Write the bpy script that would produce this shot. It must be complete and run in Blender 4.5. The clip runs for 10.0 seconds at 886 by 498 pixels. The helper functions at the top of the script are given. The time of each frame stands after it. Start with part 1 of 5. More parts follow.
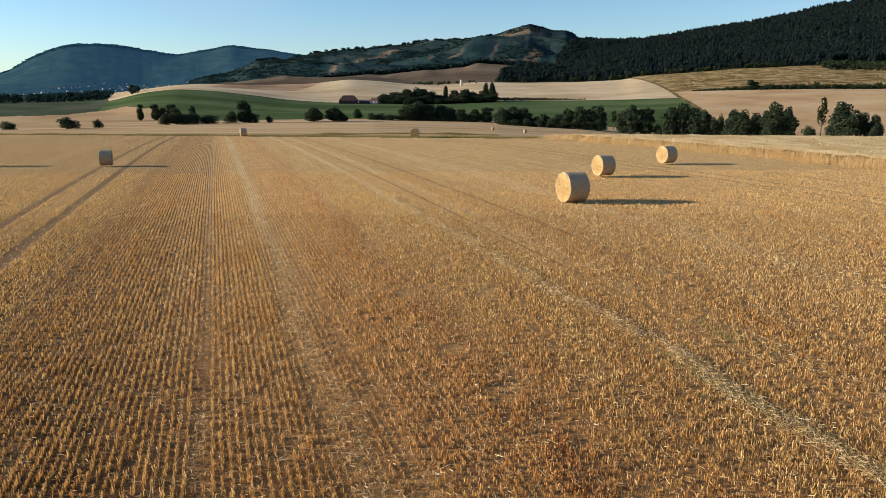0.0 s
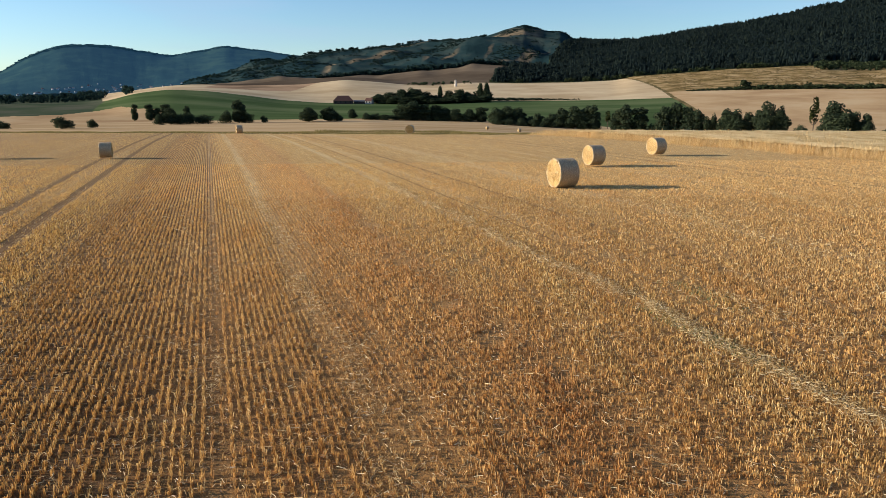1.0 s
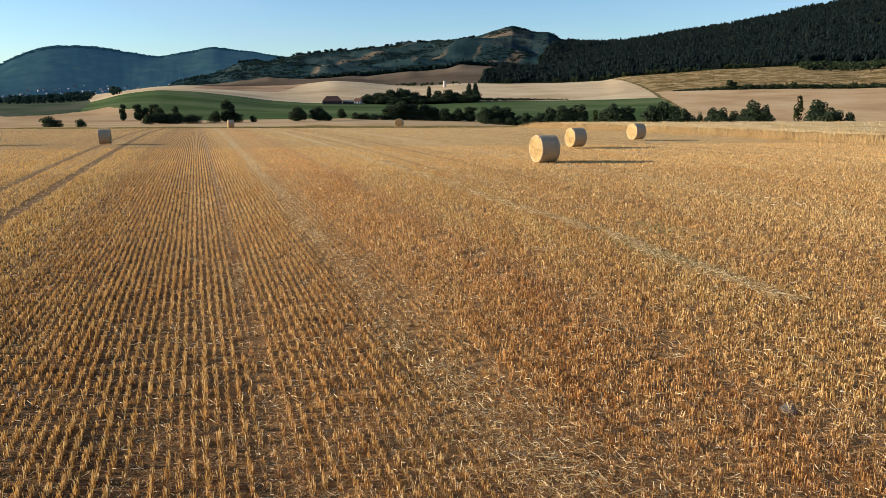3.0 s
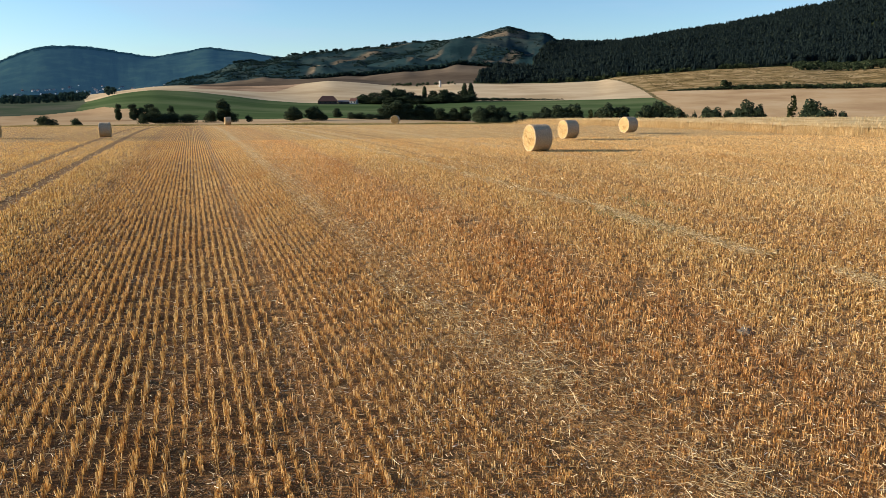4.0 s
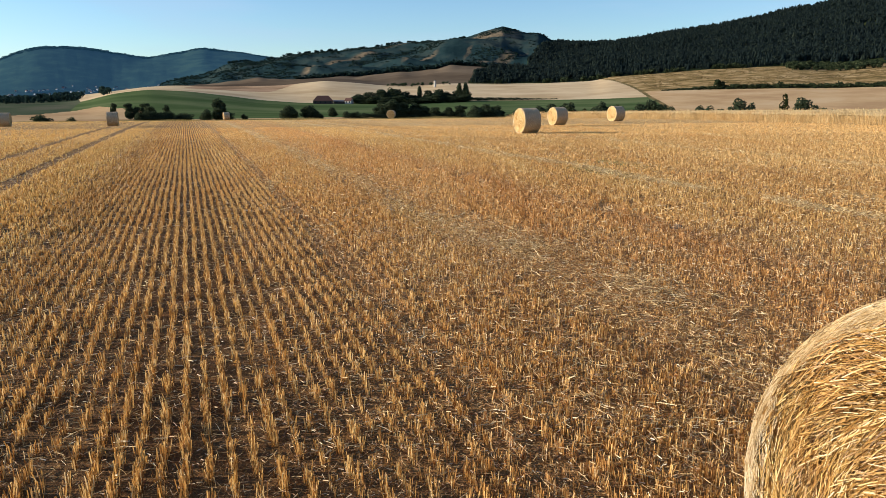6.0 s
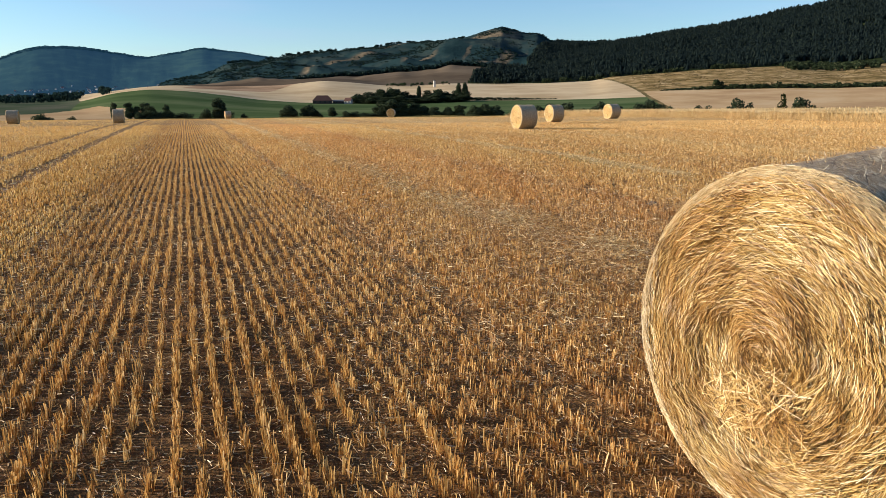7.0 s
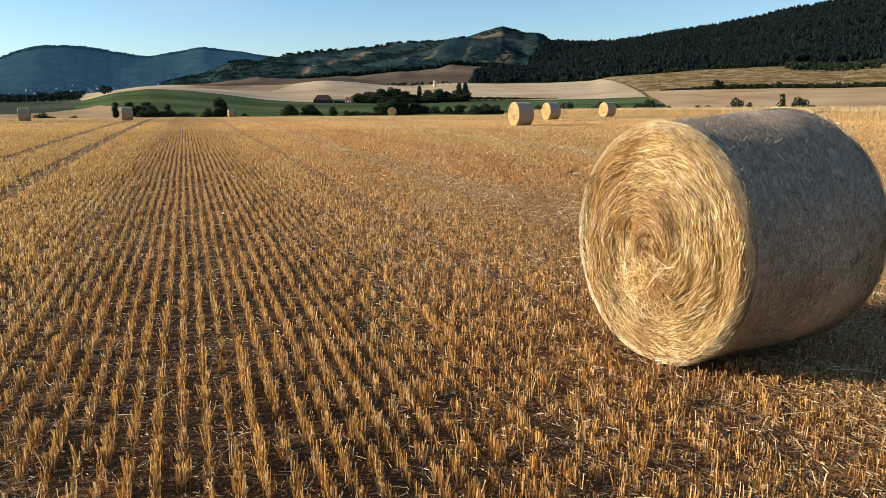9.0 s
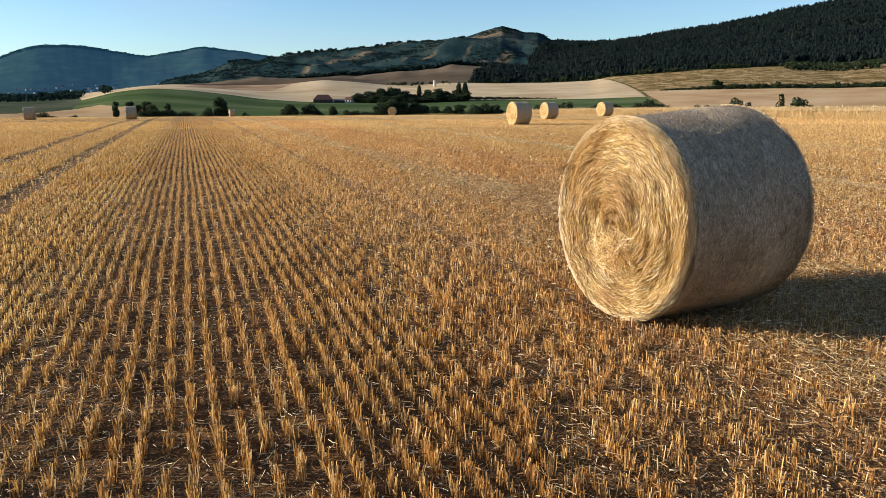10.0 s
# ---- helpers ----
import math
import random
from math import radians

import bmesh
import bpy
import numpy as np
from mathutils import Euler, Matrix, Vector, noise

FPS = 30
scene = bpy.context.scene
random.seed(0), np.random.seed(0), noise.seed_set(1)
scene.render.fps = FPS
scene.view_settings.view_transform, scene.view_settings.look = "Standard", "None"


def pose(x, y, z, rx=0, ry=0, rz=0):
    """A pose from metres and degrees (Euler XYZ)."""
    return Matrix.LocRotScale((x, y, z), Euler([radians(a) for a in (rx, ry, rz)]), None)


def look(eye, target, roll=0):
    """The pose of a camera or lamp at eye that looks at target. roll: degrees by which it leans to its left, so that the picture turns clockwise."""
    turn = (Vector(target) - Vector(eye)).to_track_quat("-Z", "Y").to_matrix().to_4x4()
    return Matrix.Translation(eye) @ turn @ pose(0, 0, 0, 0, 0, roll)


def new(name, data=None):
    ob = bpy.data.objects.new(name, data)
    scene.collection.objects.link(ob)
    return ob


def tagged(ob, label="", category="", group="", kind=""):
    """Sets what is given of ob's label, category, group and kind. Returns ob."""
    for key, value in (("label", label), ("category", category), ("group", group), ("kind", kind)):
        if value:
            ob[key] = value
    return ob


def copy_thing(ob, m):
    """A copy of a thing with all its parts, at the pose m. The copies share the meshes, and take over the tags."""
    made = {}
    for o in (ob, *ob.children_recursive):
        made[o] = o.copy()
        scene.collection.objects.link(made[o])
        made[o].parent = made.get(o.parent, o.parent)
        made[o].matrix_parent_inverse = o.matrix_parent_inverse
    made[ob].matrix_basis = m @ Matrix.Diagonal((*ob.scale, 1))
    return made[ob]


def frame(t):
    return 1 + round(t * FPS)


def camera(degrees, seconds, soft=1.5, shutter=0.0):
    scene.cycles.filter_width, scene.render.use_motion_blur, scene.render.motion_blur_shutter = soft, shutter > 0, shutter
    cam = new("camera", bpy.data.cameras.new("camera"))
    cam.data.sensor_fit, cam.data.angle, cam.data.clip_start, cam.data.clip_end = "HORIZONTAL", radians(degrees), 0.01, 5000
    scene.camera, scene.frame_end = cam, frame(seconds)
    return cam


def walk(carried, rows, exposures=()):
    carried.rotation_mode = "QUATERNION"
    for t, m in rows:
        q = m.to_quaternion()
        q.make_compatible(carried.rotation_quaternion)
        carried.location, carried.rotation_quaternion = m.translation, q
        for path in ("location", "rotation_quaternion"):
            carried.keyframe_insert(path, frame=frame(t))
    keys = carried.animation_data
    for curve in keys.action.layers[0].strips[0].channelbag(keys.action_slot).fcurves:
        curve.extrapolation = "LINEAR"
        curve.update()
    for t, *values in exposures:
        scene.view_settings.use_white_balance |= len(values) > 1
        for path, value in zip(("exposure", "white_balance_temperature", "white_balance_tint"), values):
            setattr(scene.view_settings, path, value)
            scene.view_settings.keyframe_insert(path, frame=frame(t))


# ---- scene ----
# ---------------------------------------------------------------- camera
cam = camera(65.0, 10.0, soft=0.75)
PATH = [
    # seconds, eye, yaw to the right, pitch, roll
    (0, (0.050, -0.067, 4.288), 0.525, -12.661, -0.30),
    (0.5, (0.051, -0.566, 4.048), 0.735, -12.631, -0.32),
    (1, (0.050, -1.087, 3.806), 0.953, -12.604, -0.34),
    (1.5, (0.047, -1.612, 3.571), 1.178, -12.578, -0.35),
    (2, (0.042, -2.126, 3.344), 1.404, -12.555, -0.38),
    (2.5, (0.034, -2.621, 3.128), 1.625, -12.533, -0.39),
    (3, (0.023, -3.089, 2.916), 1.835, -12.514, -0.41),
    (3.5, (0.008, -3.547, 2.701), 2.027, -12.497, -0.42),
    (4, (-0.011, -4.019, 2.480), 2.195, -12.483, -0.42),
    (4.5, (-0.033, -4.514, 2.260), 2.336, -12.470, -0.43),
    (5, (-0.059, -5.026, 2.056), 2.449, -12.460, -0.45),
    (5.5, (-0.087, -5.564, 1.890), 2.535, -12.453, -0.45),
    (5.7, (-0.098, -5.795, 1.835), 2.562, -12.451, -0.45),
    (6, (-0.115, -6.159, 1.767), 2.596, -12.448, -0.45),
    (6.5, (-0.142, -6.762, 1.682), 2.635, -12.445, -0.45),
    (6.8, (-0.156, -7.084, 1.642), 2.648, -12.445, -0.43),
    (7, (-0.165, -7.271, 1.620), 2.653, -12.445, -0.43),
    (7.5, (-0.181, -7.659, 1.574), 2.654, -12.447, -0.42),
    (8, (-0.193, -7.995, 1.542), 2.646, -12.451, -0.42),
    (8.5, (-0.204, -8.330, 1.523), 2.638, -12.457, -0.40),
    (9, (-0.215, -8.679, 1.513), 2.634, -12.464, -0.36),
    (9.5, (-0.227, -9.040, 1.509), 2.640, -12.473, -0.34),
    (10, (-0.240, -9.426, 1.507), 2.655, -12.484, -0.32),
]


def aim(eye, yaw, pitch, roll):
    return pose(*eye, 0, 0, -yaw) @ pose(0, 0, 0, 90 + pitch, 0, 0) @ pose(0, 0, 0, 0, 0, roll)


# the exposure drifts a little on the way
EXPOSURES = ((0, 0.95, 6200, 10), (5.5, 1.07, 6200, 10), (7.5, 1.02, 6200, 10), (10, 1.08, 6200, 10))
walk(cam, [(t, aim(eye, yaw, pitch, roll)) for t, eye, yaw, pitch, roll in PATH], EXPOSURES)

# ---------------------------------------------------------------- sky, sun, exposure
SUN_ELEVATION, SUN_AZIMUTH = 14.5, -86.0      # degrees; azimuth clockwise from +y
SUN_STRENGTH, SKY_STRENGTH = 5.0, 0.081

world = bpy.data.worlds.new("evening_sky")
scene.world = world
world.use_nodes = True
wt = world.node_tree
sky = wt.nodes.new("ShaderNodeTexSky")
sky.sky_type = "NISHITA"
sky.sun_disc = False
sky.sun_elevation = radians(SUN_ELEVATION)
sky.sun_rotation = radians(SUN_AZIMUTH)
sky.altitude = 250
sky.air_density, sky.dust_density, sky.ozone_density = 1.0, 0.15, 2.4
wt.nodes["Background"].inputs["Strength"].default_value = SKY_STRENGTH
# thin wisps of high cloud
_tc = wt.nodes.new("ShaderNodeTexCoord")
_mp = wt.nodes.new("ShaderNodeMapping")
_mp.inputs["Scale"].default_value = (2.2, 2.2, 11.0)
_cn = wt.nodes.new("ShaderNodeTexNoise")
_cn.inputs["Scale"].default_value, _cn.inputs["Detail"].default_value = 1.7, 5.0
_cr = wt.nodes.new("ShaderNodeMapRange")
for _k, _v in ((1, 0.5), (2, 0.78), (3, 0.0), (4, 0.42)):
    _cr.inputs[_k].default_value = _v
_cm = wt.nodes.new("ShaderNodeMix")
_cm.data_type = "RGBA"
_cm.inputs[7].default_value = (3.6, 4.1, 4.7, 1)
wt.links.new(_tc.outputs["Generated"], _mp.inputs["Vector"])
wt.links.new(_mp.outputs[0], _cn.inputs["Vector"])
wt.links.new(_cn.outputs["Fac"], _cr.inputs[0])
wt.links.new(_cr.outputs[0], _cm.inputs[0])
wt.links.new(sky.outputs["Color"], _cm.inputs[6])
_ct = wt.nodes.new("ShaderNodeMix")      # the clear evening air is bluer than the model's
_ct.data_type, _ct.blend_type = "RGBA", "MULTIPLY"
_ct.inputs[0].default_value = 1.0
_ct.inputs[7].default_value = (0.85, 0.955, 1.07, 1)
wt.links.new(_cm.outputs[2], _ct.inputs[6])
wt.links.new(_ct.outputs[2], wt.nodes["Background"].inputs["Color"])

sun = new("sun", bpy.data.lights.new("sun", "SUN"))
sun.data.energy, sun.data.angle, sun.data.color = SUN_STRENGTH, radians(0.6), (1.0, 0.86, 0.67)
_a, _e = radians(SUN_AZIMUTH), radians(SUN_ELEVATION)
sun.matrix_world = look((300 * math.sin(_a) * math.cos(_e), 300 * math.cos(_a) * math.cos(_e), 300 * math.sin(_e)), (0, 0, 0))

# ---------------------------------------------------------------- helpers
rng = np.random.default_rng(7)


def part(name, bm, material, parent=None, label=""):
    """Links a bmesh as one mesh object, under a thing or a part where one is given."""
    me = bpy.data.meshes.new(name)
    bm.to_mesh(me)
    bm.free()
    return link(name, me, material, parent, label)


def link(name, me, material, parent=None, label=""):
    me.materials.append(material)
    ob = new(name, me)
    if parent is not None:
        ob.parent = parent
    return tagged(ob, label=label)


def mesh_np(name, verts, faces, smooth=False):
    """A mesh from arrays: verts (n, 3) and faces (m, 3 or 4)."""
    me = bpy.data.meshes.new(name)
    verts, faces = np.ascontiguousarray(verts, np.float32), np.ascontiguousarray(faces, np.int32)
    n, k = faces.shape
    me.vertices.add(len(verts))
    me.vertices.foreach_set("co", verts.ravel())
    me.loops.add(n * k)
    me.loops.foreach_set("vertex_index", faces.ravel())
    me.polygons.add(n)
    me.polygons.foreach_set("loop_start", np.arange(0, n * k, k, dtype=np.int32))
    if smooth:
        me.polygons.foreach_set("use_smooth", np.ones(n, bool))
    me.update(calc_edges=True)
    return me


def thing(name, m, label, category, group="", kind=""):
    ob = new(name)
    ob.empty_display_size = 0.1
    ob.matrix_basis = m
    return tagged(ob, label, category, group, kind)


def N(nt, kind, ins=None, **props):
    """A node; ins maps input names or numbers to values or sockets."""
    nd = nt.nodes.new(kind)
    for k, v in props.items():
        if k == "ramp":
            el = nd.color_ramp.elements
            while len(el) < len(v):
                el.new(0.5)
            for e, (p, c) in zip(el, v):
                e.position, e.color = p, (*c, 1)
        elif k == "blend":
            nd.blend_type = v
        elif k == "op":
            nd.operation = v
        elif k == "data":
            nd.data_type = v
        elif k == "dims":
            nd.noise_dimensions = v
        elif k == "feature":
            nd.feature = v
    for k, v in (ins or {}).items():
        if isinstance(v, bpy.types.NodeSocket):
            nt.links.new(v, nd.inputs[k])
        else:
            nd.inputs[k].default_value = v
    return nd


def material(name, rough=0.8, spec=0.3):
    m = bpy.data.materials.new(name)
    m.use_nodes = True
    nt = m.node_tree
    b = nt.nodes["Principled BSDF"]
    b.inputs["Roughness"].default_value = rough
    b.inputs["Specular IOR Level"].default_value = spec
    return m, nt, b


def coords(nt, scale=(1, 1, 1), turn=0.0):
    tc = N(nt, "ShaderNodeTexCoord")
    return N(nt, "ShaderNodeMapping", {"Vector": tc.outputs["Object"], "Scale": scale, "Rotation": (0, 0, radians(turn))}).outputs[0]


def noise_tex(nt, vec, scale, detail=4.0, rough=0.55):
    return N(nt, "ShaderNodeTexNoise", {"Vector": vec, "Scale": scale, "Detail": detail, "Roughness": rough}).outputs["Fac"]


def ramp(nt, fac, stops):
    return N(nt, "ShaderNodeValToRGB", {"Fac": fac}, ramp=stops).outputs["Color"]


def mix(nt, fac, a, b, blend="MIX"):
    nd = nt.nodes.new("ShaderNodeMix")
    nd.data_type, nd.blend_type = "RGBA", blend
    for k, v in ((0, fac), (6, a), (7, b)):
        if isinstance(v, bpy.types.NodeSocket):
            nt.links.new(v, nd.inputs[k])
        elif k == 0:
            nd.inputs[k].default_value = v
        else:
            nd.inputs[k].default_value = (*v, 1)
    return nd.outputs[2]


def maths(nt, op, a, b=0.0, c=0.0, clamp=False):
    nd = nt.nodes.new("ShaderNodeMath")
    nd.operation, nd.use_clamp = op, clamp
    for k, v in enumerate((a, b, c)):
        if isinstance(v, bpy.types.NodeSocket):
            nt.links.new(v, nd.inputs[k])
        else:
            nd.inputs[k].default_value = v
    return nd.outputs[0]


def bump(nt, b, height, strength, distance):
    nd = N(nt, "ShaderNodeBump", {"Height": height, "Strength": strength, "Distance": distance})
    nt.links.new(nd.outputs[0], b.inputs["Normal"])


def island(nt):
    return N(nt, "ShaderNodeNewGeometry").outputs["Random Per Island"]


ROW_TURN = 17.3                    # the drilled rows lean this far to the left of +y
_c, _s = math.cos(radians(ROW_TURN)), math.sin(radians(ROW_TURN))


def uv_xy(u, v):
    """Field coordinates, across and along the rows, to the world."""
    return u * _c - v * _s, u * _s + v * _c


def xy_u(x, y):
    return x * _c + y * _s


def field_z(y):
    """The field bulges gently and falls away from the camera."""
    y = np.clip(y, 0, None)
    return np.where(y < 90, -0.8e-4 * y ** 2 - 0.9e-6 * y ** 3, -0.008 - 1.6e-4 * y ** 2)


def field_edge(x):
    return 88.0 - 0.45 * x


CROP_U = 36.0                      # the standing crop begins here
ROW_GAP, ROW_START = 0.1046, -60.124
SWATH = ((1.35, 0.28, 1.7), (6.95, 0.26, 7.0), (-0.42, 0.1, 0.9), (-6.4, 0.2, 0.7), (8.75, 0.4, 1.95), (13.7, 0.6, 1.9), (20.3, 0.5, 0.9), (-11.5, 0.5, 0.7))   # u, half width, amount of loose straw
TRACKS = ((-7.15, 0.17), (-5.6, 0.2), (8.2, 0.05), (10.35, 0.07), (24.6, 0.1), (26.0, 0.1), (-22.9, 0.15), (-21.5, 0.15))    # u, half width

# ---------------------------------------------------------------- materials


# u and tint of the straw in the strips that the drill and the harvester left
STRIPS = ((-12, (0.945, 0.916, 0.777)), (-6, (0.945, 0.916, 0.777)), (-4.2, (0.945, 0.916, 0.758)), (-3.6, (0.701, 0.634, 0.541)), (-3, (0.856, 0.769, 0.633)), (-1.6, (0.896, 0.818, 0.668)), (-1.1, (1, 0.95, 0.847)), (-0.6, (1, 0.938, 0.826)),
          (-0.44, (0.783, 0.688, 0.706)), (-0.25, (1, 0.947, 0.847)), (0.9, (1, 0.938, 0.826)), (1.25, (1, 1, 1)), (1.7, (1, 0.913, 0.829)), (3.4, (1, 0.882, 0.773)), (4, (0.886, 0.777, 0.739)), (4.5, (1, 0.954, 0.862)),
          (6.4, (1, 1, 0.935)), (8.4, (1, 0.966, 0.875)), (10.3, (0.906, 0.878, 0.839)), (12, (1, 1, 0.982)), (14, (1, 1, 1)), (18, (1, 1, 0.982)), (24, (1, 1, 1)))


def strip_tint(nt):
    """The tint of the strip at a place, its borders a little uneven."""
    u = N(nt, "ShaderNodeSeparateXYZ", {0: coords(nt, (1, 1, 1), -ROW_TURN)}).outputs[0]
    sway = noise_tex(nt, coords(nt, (1, 0.35, 1), -ROW_TURN), 0.9, 3)
    u = maths(nt, "ADD", u, maths(nt, "MULTIPLY", maths(nt, "SUBTRACT", sway, 0.5), 0.7))
    f = N(nt, "ShaderNodeMapRange", {0: u, 1: -12.0, 2: 24.0}).outputs[0]
    return ramp(nt, f, [((a + 12) / 36, c) for a, c in STRIPS])


def straw_material(name, stops, big=(0.82, 0.6, 0.4), rough=0.55, spec=0.35, patch=0.5, thin=0.0, strips_too=False):
    m, nt, b = material(name, rough, spec)
    col = ramp(nt, island(nt), stops)
    vec = coords(nt, (1.0, 0.05, 1.0), -ROW_TURN)
    n = noise_tex(nt, vec, 0.9, 4, 0.65)
    f = ramp(nt, n, [(0.35, (0, 0, 0)), (0.7, (1, 1, 1))])
    col = mix(nt, maths(nt, "MULTIPLY", f, patch), col, mix(nt, 1.0, col, big, "MULTIPLY"))
    if strips_too:
        col = mix(nt, 1.0, col, strip_tint(nt), "MULTIPLY")
    nt.links.new(col, b.inputs["Base Color"])
    if thin:      # dry straw lets some light through
        tr = N(nt, "ShaderNodeBsdfTranslucent", {"Color": col})
        mx = N(nt, "ShaderNodeMixShader", {0: thin, 1: b.outputs[0], 2: tr.outputs[0]})
        nt.links.new(mx.outputs[0], nt.nodes["Material Output"].inputs["Surface"])
    return m


def bale_straw_material(name, stops, tint):
    m, nt, b = material(name, 0.45, 0.35)
    col = ramp(nt, island(nt), stops)
    tc = coords(nt)
    f = ramp(nt, noise_tex(nt, tc, 3.2, 3, 0.6), [(0.38, (0, 0, 0)), (0.62, (0.85, 0.85, 0.85))])
    col = mix(nt, f, col, mix(nt, 1.0, col, tint, "MULTIPLY"))
    f = ramp(nt, noise_tex(nt, tc, 17.0, 3, 0.6), [(0.4, (0, 0, 0)), (0.68, (0.55, 0.55, 0.55))])
    col = mix(nt, f, col, mix(nt, 1.0, col, (0.55, 0.45, 0.34), "MULTIPLY"))
    nt.links.new(col, b.inputs["Base Color"])
    return m


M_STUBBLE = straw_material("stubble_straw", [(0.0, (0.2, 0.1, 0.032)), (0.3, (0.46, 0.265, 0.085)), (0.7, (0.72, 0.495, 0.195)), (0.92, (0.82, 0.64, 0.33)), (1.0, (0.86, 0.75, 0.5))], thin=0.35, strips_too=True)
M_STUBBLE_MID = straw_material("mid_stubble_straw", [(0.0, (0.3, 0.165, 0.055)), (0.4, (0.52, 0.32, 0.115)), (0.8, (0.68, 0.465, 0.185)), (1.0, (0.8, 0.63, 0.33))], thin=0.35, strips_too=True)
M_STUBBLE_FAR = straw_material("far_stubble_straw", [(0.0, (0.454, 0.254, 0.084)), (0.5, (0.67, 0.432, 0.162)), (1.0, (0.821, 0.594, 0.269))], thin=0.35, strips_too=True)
M_LITTER = straw_material("loose_straw", [(0.0, (0.165, 0.1, 0.043)), (0.3, (0.474, 0.325, 0.138)), (0.7, (0.68, 0.52, 0.258)), (1.0, (0.865, 0.74, 0.464))], patch=0.3, thin=0.25)
M_CHAFF = straw_material("chopped_chaff", [(0.0, (0.11, 0.0526, 0.0229)), (0.45, (0.286, 0.158, 0.066)), (0.8, (0.506, 0.328, 0.146)), (0.95, (0.726, 0.585, 0.343)), (1.0, (0.935, 0.86, 0.66))], patch=0.4, thin=0.2)
M_CROP = straw_material("standing_crop", [(0.0, (0.42, 0.27, 0.1)), (0.5, (0.6, 0.41, 0.17)), (1.0, (0.76, 0.57, 0.29))], patch=0.3, thin=0.35)
M_EARS = straw_material("cereal_ears", [(0.0, (0.38, 0.25, 0.1)), (0.5, (0.55, 0.39, 0.18)), (1.0, (0.7, 0.53, 0.28))], patch=0.3, thin=0.35)
M_BALE_STRAW = bale_straw_material("bale_straw", [(0.0, (0.108, 0.0506, 0.0105)), (0.25, (0.342, 0.198, 0.0525)), (0.65, (0.576, 0.396, 0.142)), (0.88, (0.756, 0.589, 0.294)), (1.0, (0.855, 0.754, 0.525))], (0.738, 0.58, 0.42))
M_BALE_SIDE_STRAW = bale_straw_material("bale_side_straw", [(0.0, (0.0668, 0.0451, 0.0252)), (0.35, (0.278, 0.204, 0.121)), (0.65, (0.624, 0.483, 0.302)), (0.88, (0.835, 0.774, 0.544)), (1.0, (0.835, 0.774, 0.63))], (0.802, 0.708, 0.585))
M_BALE_RIM_STRAW = bale_straw_material("bale_rim_straw", [(0.0, (0.33, 0.23, 0.112)), (0.4, (0.682, 0.54, 0.312)), (0.8, (0.924, 0.782, 0.525)), (1.0, (0.95, 0.88, 0.7))], (0.935, 0.851, 0.7))


